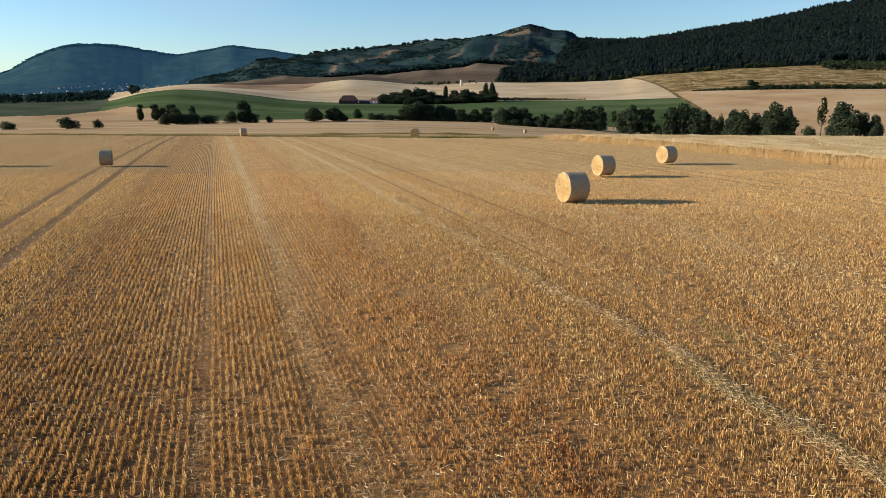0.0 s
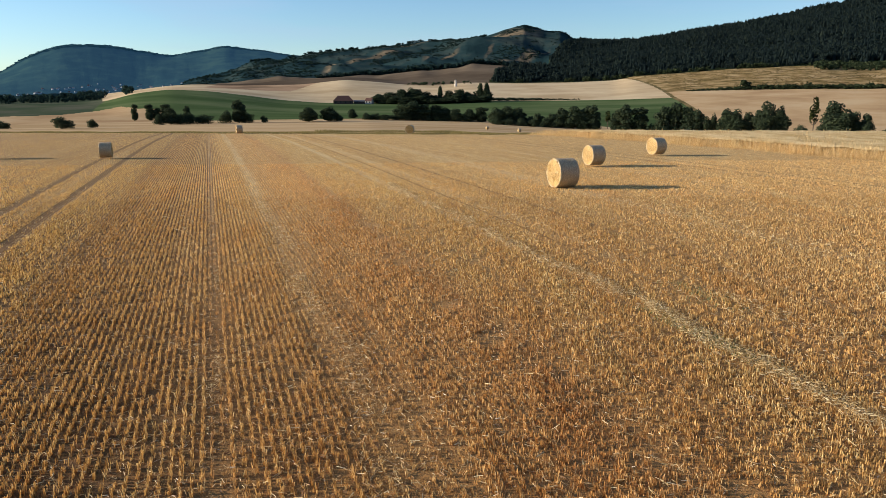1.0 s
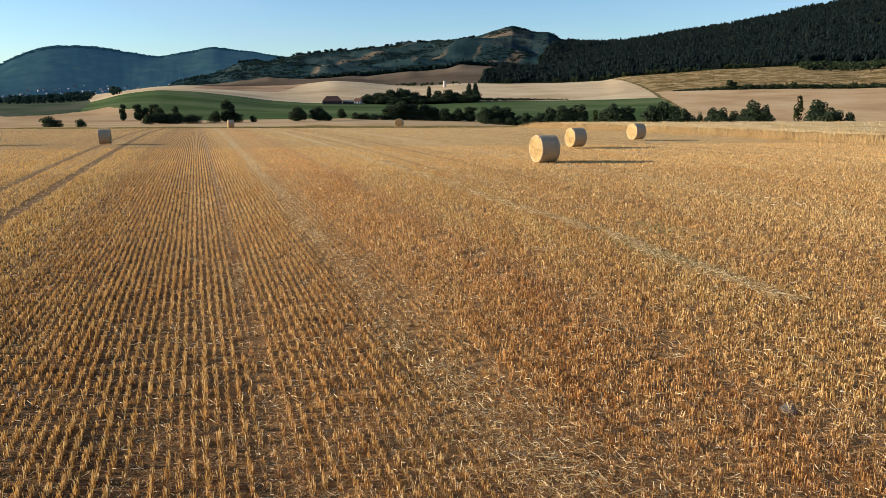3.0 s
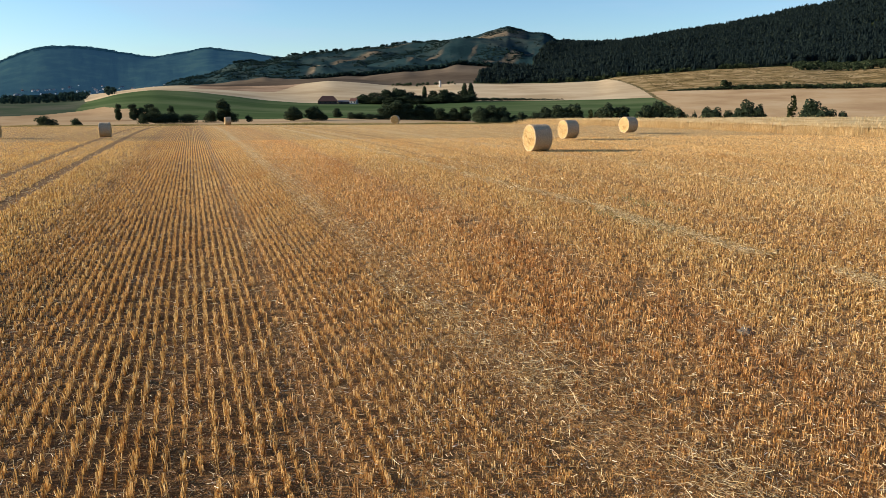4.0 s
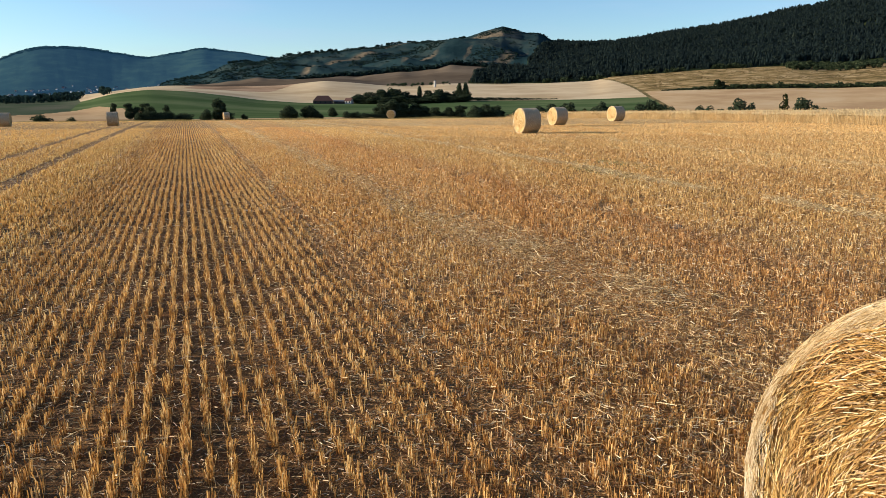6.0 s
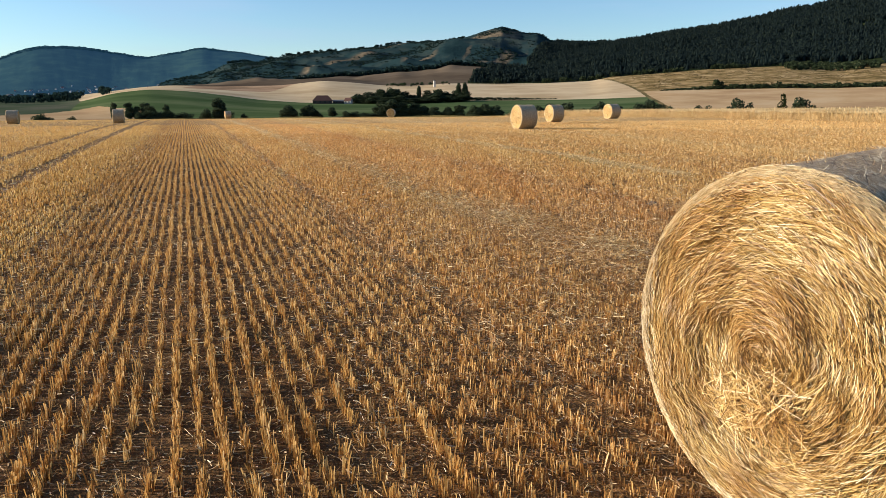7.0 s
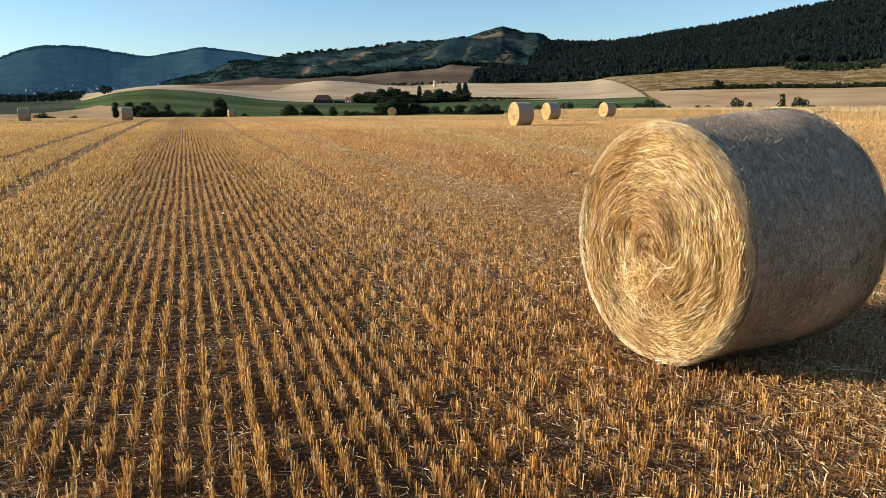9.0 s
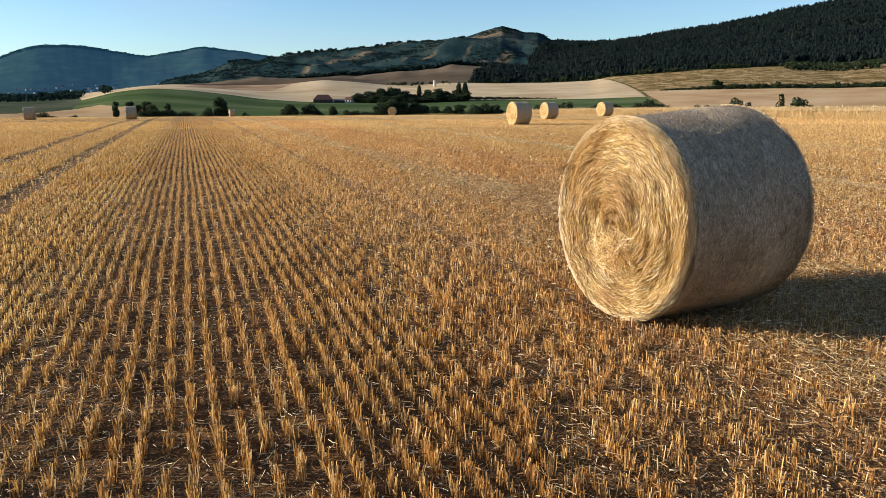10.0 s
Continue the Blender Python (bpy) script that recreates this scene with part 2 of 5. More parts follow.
def field_material():
    m, nt, b = material("stubble_field_soil", 0.9, 0.15)
    tc = N(nt, "ShaderNodeTexCoord").outputs["Object"]
    turned = N(nt, "ShaderNodeMapping", {"Vector": tc, "Rotation": (0, 0, radians(-ROW_TURN))}).outputs[0]
    sep = N(nt, "ShaderNodeSeparateXYZ", {0: turned})
    u = sep.outputs[0]
    ysep = N(nt, "ShaderNodeSeparateXYZ", {0: tc}).outputs[1]
    fine = noise_tex(nt, tc, 75, 5, 0.75)
    mid = noise_tex(nt, tc, 5, 4)
    soil = ramp(nt, fine, [(0.3, (0.0473, 0.0208, 0.00824)), (0.5, (0.134, 0.0671, 0.0238)), (0.64, (0.315, 0.176, 0.057)), (0.8, (0.662, 0.432, 0.142))])
    soil = mix(nt, maths(nt, "MULTIPLY", mid, 0.5), soil, (0.189, 0.0958, 0.0333))
    east = N(nt, "ShaderNodeMapRange", {0: u, 1: -1.8, 2: 0.4, 3: 0.0, 4: 0.5}).outputs[0]      # chaff covers the soil here
    soil = mix(nt, east, soil, ramp(nt, fine, [(0.35, (0.224, 0.105, 0.0342)), (0.6, (0.718, 0.39, 0.129)), (0.8, (1.35, 0.862, 0.325))]))
    # farther off the stalks stand close behind one another and hide the soil
    long = N(nt, "ShaderNodeMapping", {"Vector": turned, "Scale": (1, 0.04, 1)}).outputs[0]
    bands = noise_tex(nt, long, 2.6, 6, 0.75)
    clods = noise_tex(nt, N(nt, "ShaderNodeMapping", {"Vector": turned, "Scale": (1, 0.25, 1)}).outputs[0], 3.0, 5, 0.7)
    straw = ramp(nt, bands, [(0.36, (0.54, 0.318, 0.105)), (0.5, (0.691, 0.454, 0.173)), (0.64, (0.842, 0.612, 0.277))])
    straw = mix(nt, 0.55, straw, ramp(nt, clods, [(0.36, (0.508, 0.295, 0.0986)), (0.66, (0.842, 0.612, 0.277))]))
    straw = mix(nt, 1.0, straw, strip_tint(nt), "MULTIPLY")
    grain = noise_tex(nt, N(nt, "ShaderNodeMapping", {"Vector": turned, "Scale": (1.08, 0.567, 1.23)}).outputs[0], 22.0, 4, 0.75)
    straw = mix(nt, ramp(nt, grain, [(0.42, (0.648, 0.68, 0.739)), (0.58, (0, 0, 0))]), straw, (0.259, 0.148, 0.0517))
    # the rows: bare soil shows between them, clearest where the drill ran straight
    wave = maths(nt, "COSINE", maths(nt, "MULTIPLY", maths(nt, "SUBTRACT", u, ROW_START), 2 * math.pi / ROW_GAP))
    west = N(nt, "ShaderNodeMapRange", {0: u, 1: -0.6, 2: 0.6, 3: 1.0, 4: 0.35}).outputs[0]
    gap = N(nt, "ShaderNodeMapRange", {0: wave, 1: 0.1, 2: -0.8, 3: 0.0, 4: 0.9}).outputs[0]
    straw = mix(nt, maths(nt, "MULTIPLY", west, 0.3), straw, (0.24, 0.13, 0.045))
    straw = mix(nt, maths(nt, "MULTIPLY", gap, west), straw, (0.1, 0.05, 0.02))
    # wheel tracks pressed bare, and the pale swaths of straw
    for t, hw in TRACKS:
        d = maths(nt, "ABSOLUTE", maths(nt, "SUBTRACT", u, t))
        f = N(nt, "ShaderNodeMapRange", {0: d, 1: hw * 0.6, 2: hw * 1.2, 3: 0.5 + hw, 4: 0.0}).outputs[0]
        straw = mix(nt, f, straw, (0.13, 0.07, 0.028))
    for s, hw, amount in SWATH:
        d = maths(nt, "ABSOLUTE", maths(nt, "SUBTRACT", u, s))
        f = N(nt, "ShaderNodeMapRange", {0: d, 1: hw * 0.4, 2: hw * 1.3, 3: 0.22 * amount if amount < 2 else 0.6, 4: 0.0}).outputs[0]
        straw = mix(nt, maths(nt, "MULTIPLY", f, bands), straw, (0.66, 0.52, 0.3))
    far = N(nt, "ShaderNodeMapRange", {0: ysep, 1: 5.0, 2: 34.0})
    far.interpolation_type = "SMOOTHSTEP"
    nt.links.new(mix(nt, far.outputs[0], soil, straw), b.inputs["Base Color"])
    bump(nt, b, mix(nt, 0.4, fine, mid), 0.9, 0.03)
    return m


def land_material(name, a, c, d, scale, stretch=(1, 1, 1), turn=0.0, bump_m=0.3, spec=0.0):
    """Farmland seen from afar: three tones in broad patches and fine streaks."""
    m, nt, b = material(name, 0.9, spec)
    v = coords(nt, stretch, turn)
    n1 = noise_tex(nt, v, scale, 5, 0.6)
    n2 = noise_tex(nt, coords(nt), scale * 9, 4, 0.65)
    col = ramp(nt, n1, [(0.37, a), (0.5, c), (0.64, d)])
    col = mix(nt, maths(nt, "MULTIPLY", n2, 0.35), col, mix(nt, 1.0, col, (0.6, 0.6, 0.55), "MULTIPLY"))
    nt.links.new(col, b.inputs["Base Color"])
    bump(nt, b, n2, 0.5, bump_m)
    return m


M_FIELD = field_material()
M_MARGIN = land_material("field_margin_grass", (0.10, 0.085, 0.03), (0.17, 0.14, 0.05), (0.3, 0.22, 0.09), 0.3, (1, 3, 1))
M_PALE_NEAR = land_material("pale_stubble_beyond", (0.36, 0.24, 0.12), (0.45, 0.31, 0.17), (0.52, 0.38, 0.22), 0.03, (0.3, 2, 1), 8)
M_GREEN = land_material("green_crop", (0.0517, 0.0808, 0.0319), (0.0747, 0.109, 0.0435), (0.115, 0.142, 0.0653), 0.012, (0.575, 1.9, 1.45), 10)
M_GREEN_DARK = land_material("dark_green_crop", (0.0517, 0.0712, 0.0435), (0.069, 0.0855, 0.0508), (0.103, 0.104, 0.0725), 0.02)
M_PINK = land_material("bare_pale_field", (0.37, 0.24, 0.13), (0.45, 0.305, 0.165), (0.5, 0.36, 0.21), 0.02, (1, 1, 1), -6)
M_PALE = land_material("pale_hill_field", (0.42, 0.31, 0.18), (0.5, 0.38, 0.235), (0.58, 0.455, 0.29), 0.012, (1, 1, 1), 12)
M_BROWN = land_material("brown_hill_field", (0.0759, 0.056, 0.0403), (0.111, 0.084, 0.0591), (0.157, 0.12, 0.084), 0.008, (0.506, 0.56, 0.672), 6)
M_TAN = land_material("tan_hill_field", (0.2, 0.135, 0.085), (0.34, 0.225, 0.14), (0.43, 0.3, 0.19), 0.014, (1, 0.5, 1), 20)
M_SCRUBFIELD = land_material("dry_scrub_field", (0.12, 0.09, 0.035), (0.28, 0.19, 0.085), (0.44, 0.32, 0.17), 0.09, (0.6, 0.6, 1), 8, 1.5)
M_TRACK = land_material("farm_track", (0.1, 0.085, 0.04), (0.14, 0.11, 0.05), (0.22, 0.16, 0.08), 0.05)
# tones shifted to blue for the haze before the middle hills
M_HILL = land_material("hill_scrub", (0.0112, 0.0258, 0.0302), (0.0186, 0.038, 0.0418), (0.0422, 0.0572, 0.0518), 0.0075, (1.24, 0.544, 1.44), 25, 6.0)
# dry grass, plus painted sunlight, as tan on the spurs and below the summit: azimuth and distance of both ends, half
# width
TAN_SPURS = ((-8.7, 1540, -6.5, 1870, 70), (-6.8, 1880, -2.3, 2130, 40), (-0.7, 1630, 2.5, 1925, 38), (4.2, 1730, 5.2, 1900, 40), (5.3, 1555, 9.6, 1870, 62), (-4.0, 2300, 4.2, 2320, 26), (4.3, 2230, 9.0, 2245, 120))


def tan_spurs():
    nt = M_HILL.node_tree
    b = nt.nodes["Principled BSDF"]
    col = b.inputs["Base Color"].links[0].from_socket
    sep = N(nt, "ShaderNodeSeparateXYZ", {0: coords(nt)})
    x, y = sep.outputs[0], sep.outputs[1]
    az = maths(nt, "MULTIPLY", maths(nt, "ARCTAN2", x, y), 180 / math.pi)
    r = maths(nt, "SQRT", maths(nt, "ADD", maths(nt, "MULTIPLY", x, x), maths(nt, "MULTIPLY", y, y)))
    n = noise_tex(nt, coords(nt), 0.012, 5, 0.65)
    r = maths(nt, "ADD", r, maths(nt, "MULTIPLY", maths(nt, "SUBTRACT", n, 0.5), 190.0))
    tan = ramp(nt, noise_tex(nt, coords(nt), 0.03, 4), [(0.35, (0.085, 0.07, 0.048)), (0.65, (0.2, 0.152, 0.1))])
    for a0, r0, a1, r1, hw in TAN_SPURS:
        k = (r1 - r0) / (a1 - a0)
        d = maths(nt, "ABSOLUTE", maths(nt, "SUBTRACT", r, maths(nt, "MULTIPLY_ADD", az, k, r0 - k * a0)))
        f = N(nt, "ShaderNodeMapRange", {0: d, 1: hw * 0.45, 2: hw, 3: 0.85, 4: 0.0}).outputs[0]
        g0 = N(nt, "ShaderNodeMapRange", {0: az, 1: a0, 2: a0 + 0.7}).outputs[0]
        g1 = N(nt, "ShaderNodeMapRange", {0: az, 1: a1, 2: a1 - 0.7}).outputs[0]
        col = mix(nt, maths(nt, "MULTIPLY", f, maths(nt, "MULTIPLY", g0, g1)), col, tan)
    nt.links.new(col, b.inputs["Base Color"])


tan_spurs()
M_FOREST_FLOOR = land_material("forest_floor", (0.018, 0.026, 0.012), (0.026, 0.036, 0.016), (0.04, 0.05, 0.022), 0.02, (1, 1, 1), 0, 3.0)
# blue haze is mixed into this hill's base tones as well
M_FAR_WOODS = land_material("hazed_far_hill", (0.0151, 0.0347, 0.0323), (0.0194, 0.0426, 0.0383), (0.0323, 0.0601, 0.0444), 0.012, (1.08, 1.15, 1.01), 0, 5.0)
_fb = M_FAR_WOODS.node_tree.nodes["Principled BSDF"]      # haze of the air put on the hill as faint blue emission
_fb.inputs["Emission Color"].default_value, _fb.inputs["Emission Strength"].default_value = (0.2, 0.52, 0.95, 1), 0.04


def leaf_material(name, stops, thin=0.3):
    m, nt, b = material(name, 0.8, 0.0)
    col = ramp(nt, island(nt), stops)
    n = noise_tex(nt, coords(nt), 0.35, 3)
    col = mix(nt, maths(nt, "MULTIPLY", n, 0.6), col, mix(nt, 1.0, col, (0.55, 0.62, 0.5), "MULTIPLY"))
    nt.links.new(col, b.inputs["Base Color"])
    tr = N(nt, "ShaderNodeBsdfTranslucent", {"Color": col})
    mx = N(nt, "ShaderNodeMixShader", {0: thin, 1: b.outputs[0], 2: tr.outputs[0]})
    nt.links.new(mx.outputs[0], nt.nodes["Material Output"].inputs["Surface"])
    return m


M_LEAF = leaf_material("leaves_dark", [(0, (0.036, 0.052, 0.034)), (0.5, (0.052, 0.07, 0.042)), (1, (0.074, 0.09, 0.048))], 0.4)
M_LEAF_LIGHT = leaf_material("leaves_olive", [(0, (0.02, 0.027, 0.012)), (0.6, (0.035, 0.043, 0.017)), (1, (0.085, 0.085, 0.03))])
# crowns lean to blue as painted haze over the eastern slope
M_FOREST = leaf_material("hazed_forest_crowns", [(0, (0.015, 0.024, 0.027)), (0.6, (0.02, 0.031, 0.031)), (1, (0.032, 0.043, 0.034))], 0.45)
# haze put into these crowns too, as blue base tint and emission
M_FAR_FOREST = leaf_material("hazed_far_crowns", [(0, (0.012, 0.027, 0.028)), (1, (0.022, 0.042, 0.036))])
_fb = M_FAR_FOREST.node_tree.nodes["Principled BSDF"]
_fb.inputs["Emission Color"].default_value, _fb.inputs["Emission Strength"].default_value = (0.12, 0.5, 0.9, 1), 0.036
M_SHRUB = leaf_material("hill_shrubs", [(0, (0.022, 0.032, 0.018)), (0.7, (0.036, 0.05, 0.026)), (1, (0.085, 0.095, 0.05))])
# painted blue haze in the leaves of far scrub and the western tree line
M_HILL_SHRUB = leaf_material("hazed_scrub_leaves", [(0, (0.016, 0.032, 0.031)), (0.7, (0.024, 0.044, 0.04)), (1, (0.042, 0.06, 0.046))])
M_TUSSOCK = leaf_material("dry_tussocks", [(0, (0.12, 0.09, 0.04)), (0.6, (0.24, 0.17, 0.08)), (1, (0.4, 0.3, 0.16))])
M_GRASS = leaf_material("margin_grass", [(0, (0.14, 0.12, 0.04)), (0.5, (0.26, 0.2, 0.08)), (1, (0.42, 0.32, 0.15))])

M_WEED = leaf_material("field_weeds", [(0, (0.12, 0.15, 0.06)), (0.5, (0.2, 0.23, 0.1)), (1, (0.34, 0.34, 0.18))], 0.4)


def plain(name, colour, rough=0.7, scale=1.5, vary=0.25, spec=0.3):
    m, nt, b = material(name, rough, spec)
    n = noise_tex(nt, coords(nt), scale, 5, 0.6)
    nt.links.new(mix(nt, maths(nt, "MULTIPLY", n, vary * 2), colour, tuple(c * 0.6 for c in colour)), b.inputs["Base Color"])
    return m


M_BARK = plain("bark", (0.09, 0.07, 0.05), 0.9, 4)
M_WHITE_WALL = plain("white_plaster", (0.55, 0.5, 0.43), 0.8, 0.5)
M_PLASTER = plain("blue_grey_plaster", (0.38, 0.42, 0.47), 0.9, 0.3)
M_BRICK_ROOF = plain("red_roof", (0.1, 0.045, 0.032), 0.8, 0.6)
M_DARK_WALL = plain("dark_barn_boards", (0.07, 0.045, 0.035), 0.8, 0.6)
M_GREY_ROOF = plain("grey_roof", (0.12, 0.115, 0.115), 0.7, 0.6)
M_DARK_GLASS = plain("dark_window", (0.03, 0.035, 0.04), 0.15, 1.0, 0.1, 0.5)
M_STONE = plain("field_stone", (0.17, 0.135, 0.1), 0.9, 14.0, 0.5)


def bale_side_material():
    m, nt, b = material("bale_net_and_straw", 0.55, 0.35)
    tc = N(nt, "ShaderNodeTexCoord").outputs["Object"]
    # straw lies round the roll: fine across (x), long round it
    n1 = noise_tex(nt, N(nt, "ShaderNodeMapping", {"Vector": tc, "Scale": (90, 9, 9)}).outputs[0], 1.0, 6, 0.7)
    n2 = noise_tex(nt, tc, 5, 4, 0.6)
    n3 = noise_tex(nt, N(nt, "ShaderNodeMapping", {"Vector": tc, "Scale": (1, 0.4, 0.4)}).outputs[0], 130, 3, 0.6)
    col = ramp(nt, n1, [(0.3, (0.15, 0.102, 0.055)), (0.5, (0.425, 0.312, 0.182)), (0.68, (0.75, 0.576, 0.341))])
    col = mix(nt, maths(nt, "MULTIPLY", n2, 0.5), col, (0.325, 0.228, 0.127))
    col = mix(nt, maths(nt, "MULTIPLY", maths(nt, "GREATER_THAN", n3, 0.6), 0.5), col, (0.875, 0.72, 0.473))
    col = mix(nt, maths(nt, "MULTIPLY", maths(nt, "LESS_THAN", n3, 0.4), 0.6), col, (0.1, 0.066, 0.0385))
    nt.links.new(col, b.inputs["Base Color"])
    bump(nt, b, mix(nt, 0.3, n1, n3), 0.8, 0.012)
    return m


def bale_end_material():
    m, nt, b = material("bale_end_straw", 0.6, 0.3)
    tc = N(nt, "ShaderNodeTexCoord").outputs["Object"]
    sep = N(nt, "ShaderNodeSeparateXYZ", {0: tc})
    y, z = sep.outputs[1], sep.outputs[2]
    r = maths(nt, "SQRT", maths(nt, "ADD", maths(nt, "MULTIPLY", y, y), maths(nt, "MULTIPLY", z, z)))
    ang = maths(nt, "ARCTAN2", z, y)
    swirl = N(nt, "ShaderNodeCombineXYZ", {0: maths(nt, "MULTIPLY_ADD", ang, 0.045, maths(nt, "MULTIPLY", r, 1.0)), 1: maths(nt, "MULTIPLY", ang, 0.35), 2: 0.0}).outputs[0]
    n1 = noise_tex(nt, N(nt, "ShaderNodeMapping", {"Vector": swirl, "Scale": (60, 14, 1)}).outputs[0], 1.0, 6, 0.7)
    n2 = noise_tex(nt, tc, 6, 4)
    col = ramp(nt, n1, [(0.34, (0.18, 0.1, 0.03)), (0.5, (0.42, 0.275, 0.095)), (0.66, (0.64, 0.47, 0.2))])
    col = mix(nt, maths(nt, "MULTIPLY", n2, 0.4), col, (0.5, 0.34, 0.13))
    nt.links.new(col, b.inputs["Base Color"])
    bump(nt, b, n1, 1.0, 0.02)
    return m


M_BALE_SIDE = bale_side_material()
M_BALE_END = bale_end_material()
M_NET = plain("pale_net_edge", (0.66, 0.52, 0.32), 0.6, 90, 0.6)

# ---------------------------------------------------------------- the ground: one sheet to the horizon
# azimuth in degrees clockwise from +y, height in metres, along four rings of the valley and its hills
GREEN_TOP = [(-32.8, -3.3), (-27.55, -2.7), (-25.78, -2.4), (-24.51, -1.2), (-23.73, 1.2), (-22.39, 5.4), (-20.05, 8.6), (-17.26, 7.1), (-14.38, 3.1), (-11.84, -1), (-8.79, -3.7), (-1.09, -4.8), (4.91, -3.2), (10.86, -3), (15.33, -2.3), (18.79, -1), (21.93, -0.2), (35.09, 0.3)]
PALE_TOP = [(-32.58, -1), (-27.36, -0.4), (-25.58, 3.8), (-24.12, 6.7), (-22.24, 11.2), (-20.3, 16.5), (-18.32, 18.9), (-13.41, 17.2), (-9.97, 18.6), (-7.99, 22.7), (-6.88, 25.1), (-4.65, 22.5), (-1.95, 17.2), (0.78, 17), (3.07, 20.1), (6.71, 18.8), (10.78, 19.1), (14.76, 21.7), (15.83, 27.2), (19.02, 30.6), (23.1, 35.7), (28.48, 38.3), (31.73, 34.6), (34.68, 39)]
BROWN_TOP = [(-32.51, -2), (-22.24, -0.1), (-19.9, 12.4), (-18.68, 25.2), (-14.18, 36.1), (-10.78, 39.5), (-8.61, 41.7), (-5.51, 43.9), (-1.01, 50.4), (3.52, 56.6), (5.79, 59.6), (8.94, 54.3), (12.49, 64.6), (16.81, 71.8), (22.97, 79.2), (28.67, 85.3), (34.43, 93.3)]
CREST_WEST = [(-32.44, -7.1), (-22.2, -4.4), (-19.46, 22.2), (-17.01, 55), (-14.93, 81.3), (-13.86, 102.5), (-12.8, 109.8), (-11.53, 113.7), (-10.67, 124.5), (-9.8, 130), (-8.06, 139.3), (-6.75, 143.1), (-5.43, 146.8), (-3.64, 161.3), (-1.86, 168.6), (-0.07, 177.5), (1.28, 180.9), (2.63, 182.4), (4.2, 187.3), (4.87, 194.3), (5.76, 204.7), (6.65, 213.2), (7.41, 218.1), (8.21, 207), (9.1, 195.8)]
CREST_EAST = [(9.76, 197.1), (10.2, 200.4), (10.64, 194.7), (11.31, 176.7), (12.41, 166.2), (14.59, 162.1), (16.71, 168.0), (18.79, 179.0), (20.81, 193.7), (22.79, 202.7), (24.71, 214.5), (26.58, 227.4), (28.39, 238.0), (30.13, 249.7), (31.82, 259.2), (34.03, 272.4), (38.04, 284.8)]
LEFT_HILL = [(-33.81, 33.3), (-30.6, 107.3), (-28.88, 163), (-28.01, 189.1), (-27.12, 215.6), (-26.26, 224), (-25.4, 220.8), (-23.64, 214.1), (-21.84, 197.4), (-20.36, 184.5), (-19.2, 188), (-18.01, 201.4), (-16.61, 215.1), (-15.79, 223.3), (-14.79, 214.1), (-13.15, 205.2), (-11.49, 193.3), (-10.43, 186.1), (-7.21, 155.6), (-1, 120.8)]


def along(table, az, soft=0.5):
    """A ring's height at an azimuth, its corners rounded over about soft degrees."""
    a = np.array(table)
    k = np.linspace(-2, 2, 9)
    w = np.exp(-k * k / 2)
    return sum(wi * np.interp(az + soft * ki, a[:, 0], a[:, 1]) for ki, wi in zip(k, w)) / w.sum()


def edge_radius(az):
    a = np.radians(az)
    d = np.cos(a) + 0.45 * np.sin(a)
    return np.where(d > 0.5, 88.0 / np.maximum(d, 0.5), 160.0).clip(70, 160)


def land_z(az, r):
    """Ground height at an azimuth (arrays) and distances (array of the same shape)."""
    az, r = np.broadcast_arrays(np.asarray(az, float), np.asarray(r, float))
    azc = ((az + 180) % 360) - 180
    azc = np.where(np.abs(azc) > 60, np.sign(azc) * 60, azc)
    y = r * np.cos(np.radians(az))
    re = edge_radius(azc) + 8
    ze = field_z(re * np.cos(np.radians(az)))
    dip = np.interp(azc, [-5, 5, 12, 18], [0.0, 2.0, 4.5, 8.0])
    crest = along(CREST_WEST + CREST_EAST, azc, 0.1)
    one = np.ones_like(r)
    ks = [re, re + 70, 262 * one, 380 * one, 450 * one, 650 * one, 1100 * one, 1500 * one, 2400 * one, 2700 * one, 3500 * one, 4700 * one]
    zs = [ze, -4.6 - 0.4 * dip, -8.0 - 0.75 * dip, -10.5 - dip, -10.0 - 0.8 * dip, along(GREEN_TOP, azc), along(PALE_TOP, azc), along(BROWN_TOP, azc), crest, np.minimum(crest * 0.5, 60), along(LEFT_HILL, azc, 0.25), 40 * one]
    z = field_z(y)
    for (k0, z0), (k1, z1) in zip(zip(ks, zs), list(zip(ks, zs))[1:]):
        f = np.clip((r - k0) / (k1 - k0), 0, 1)
        z = np.where(r >= k0, z0 + (z1 - z0) * f, z)
    return z


def relief(x, y, r):
    """Gullies and shoulders of the far hills."""
    if r < 1150:
        return 0.0
    east = min(max((math.degrees(math.atan2(x, y)) - 9.0) / 2.0, 0.0), 1.0)
    amount = np.interp(r, [1150, 1650, 2000, 2340, 2460, 2700, 3500], [0.0, 1.0, 1.0, 0.35, 0.35, 0.5, 0.3])
    wide = noise.fractal(Vector((x / 260, y / 420, 3.1)), 1.0, 2.0, 4)
    close = noise.fractal(Vector((x / 200 + y / 500, y / 380, 3.1)), 1.0, 2.0, 4)
    return amount * (20.0 * wide * east + 27.0 * close * (1 - east))


AZ = np.concatenate([np.arange(-40, -26, 0.125), np.arange(-26, -18.01, 0.05), np.arange(-18, 5, 0.125), np.arange(5, 24, 0.0625), np.arange(24, 40.01, 0.125), np.arange(42, 320, 2.0)])
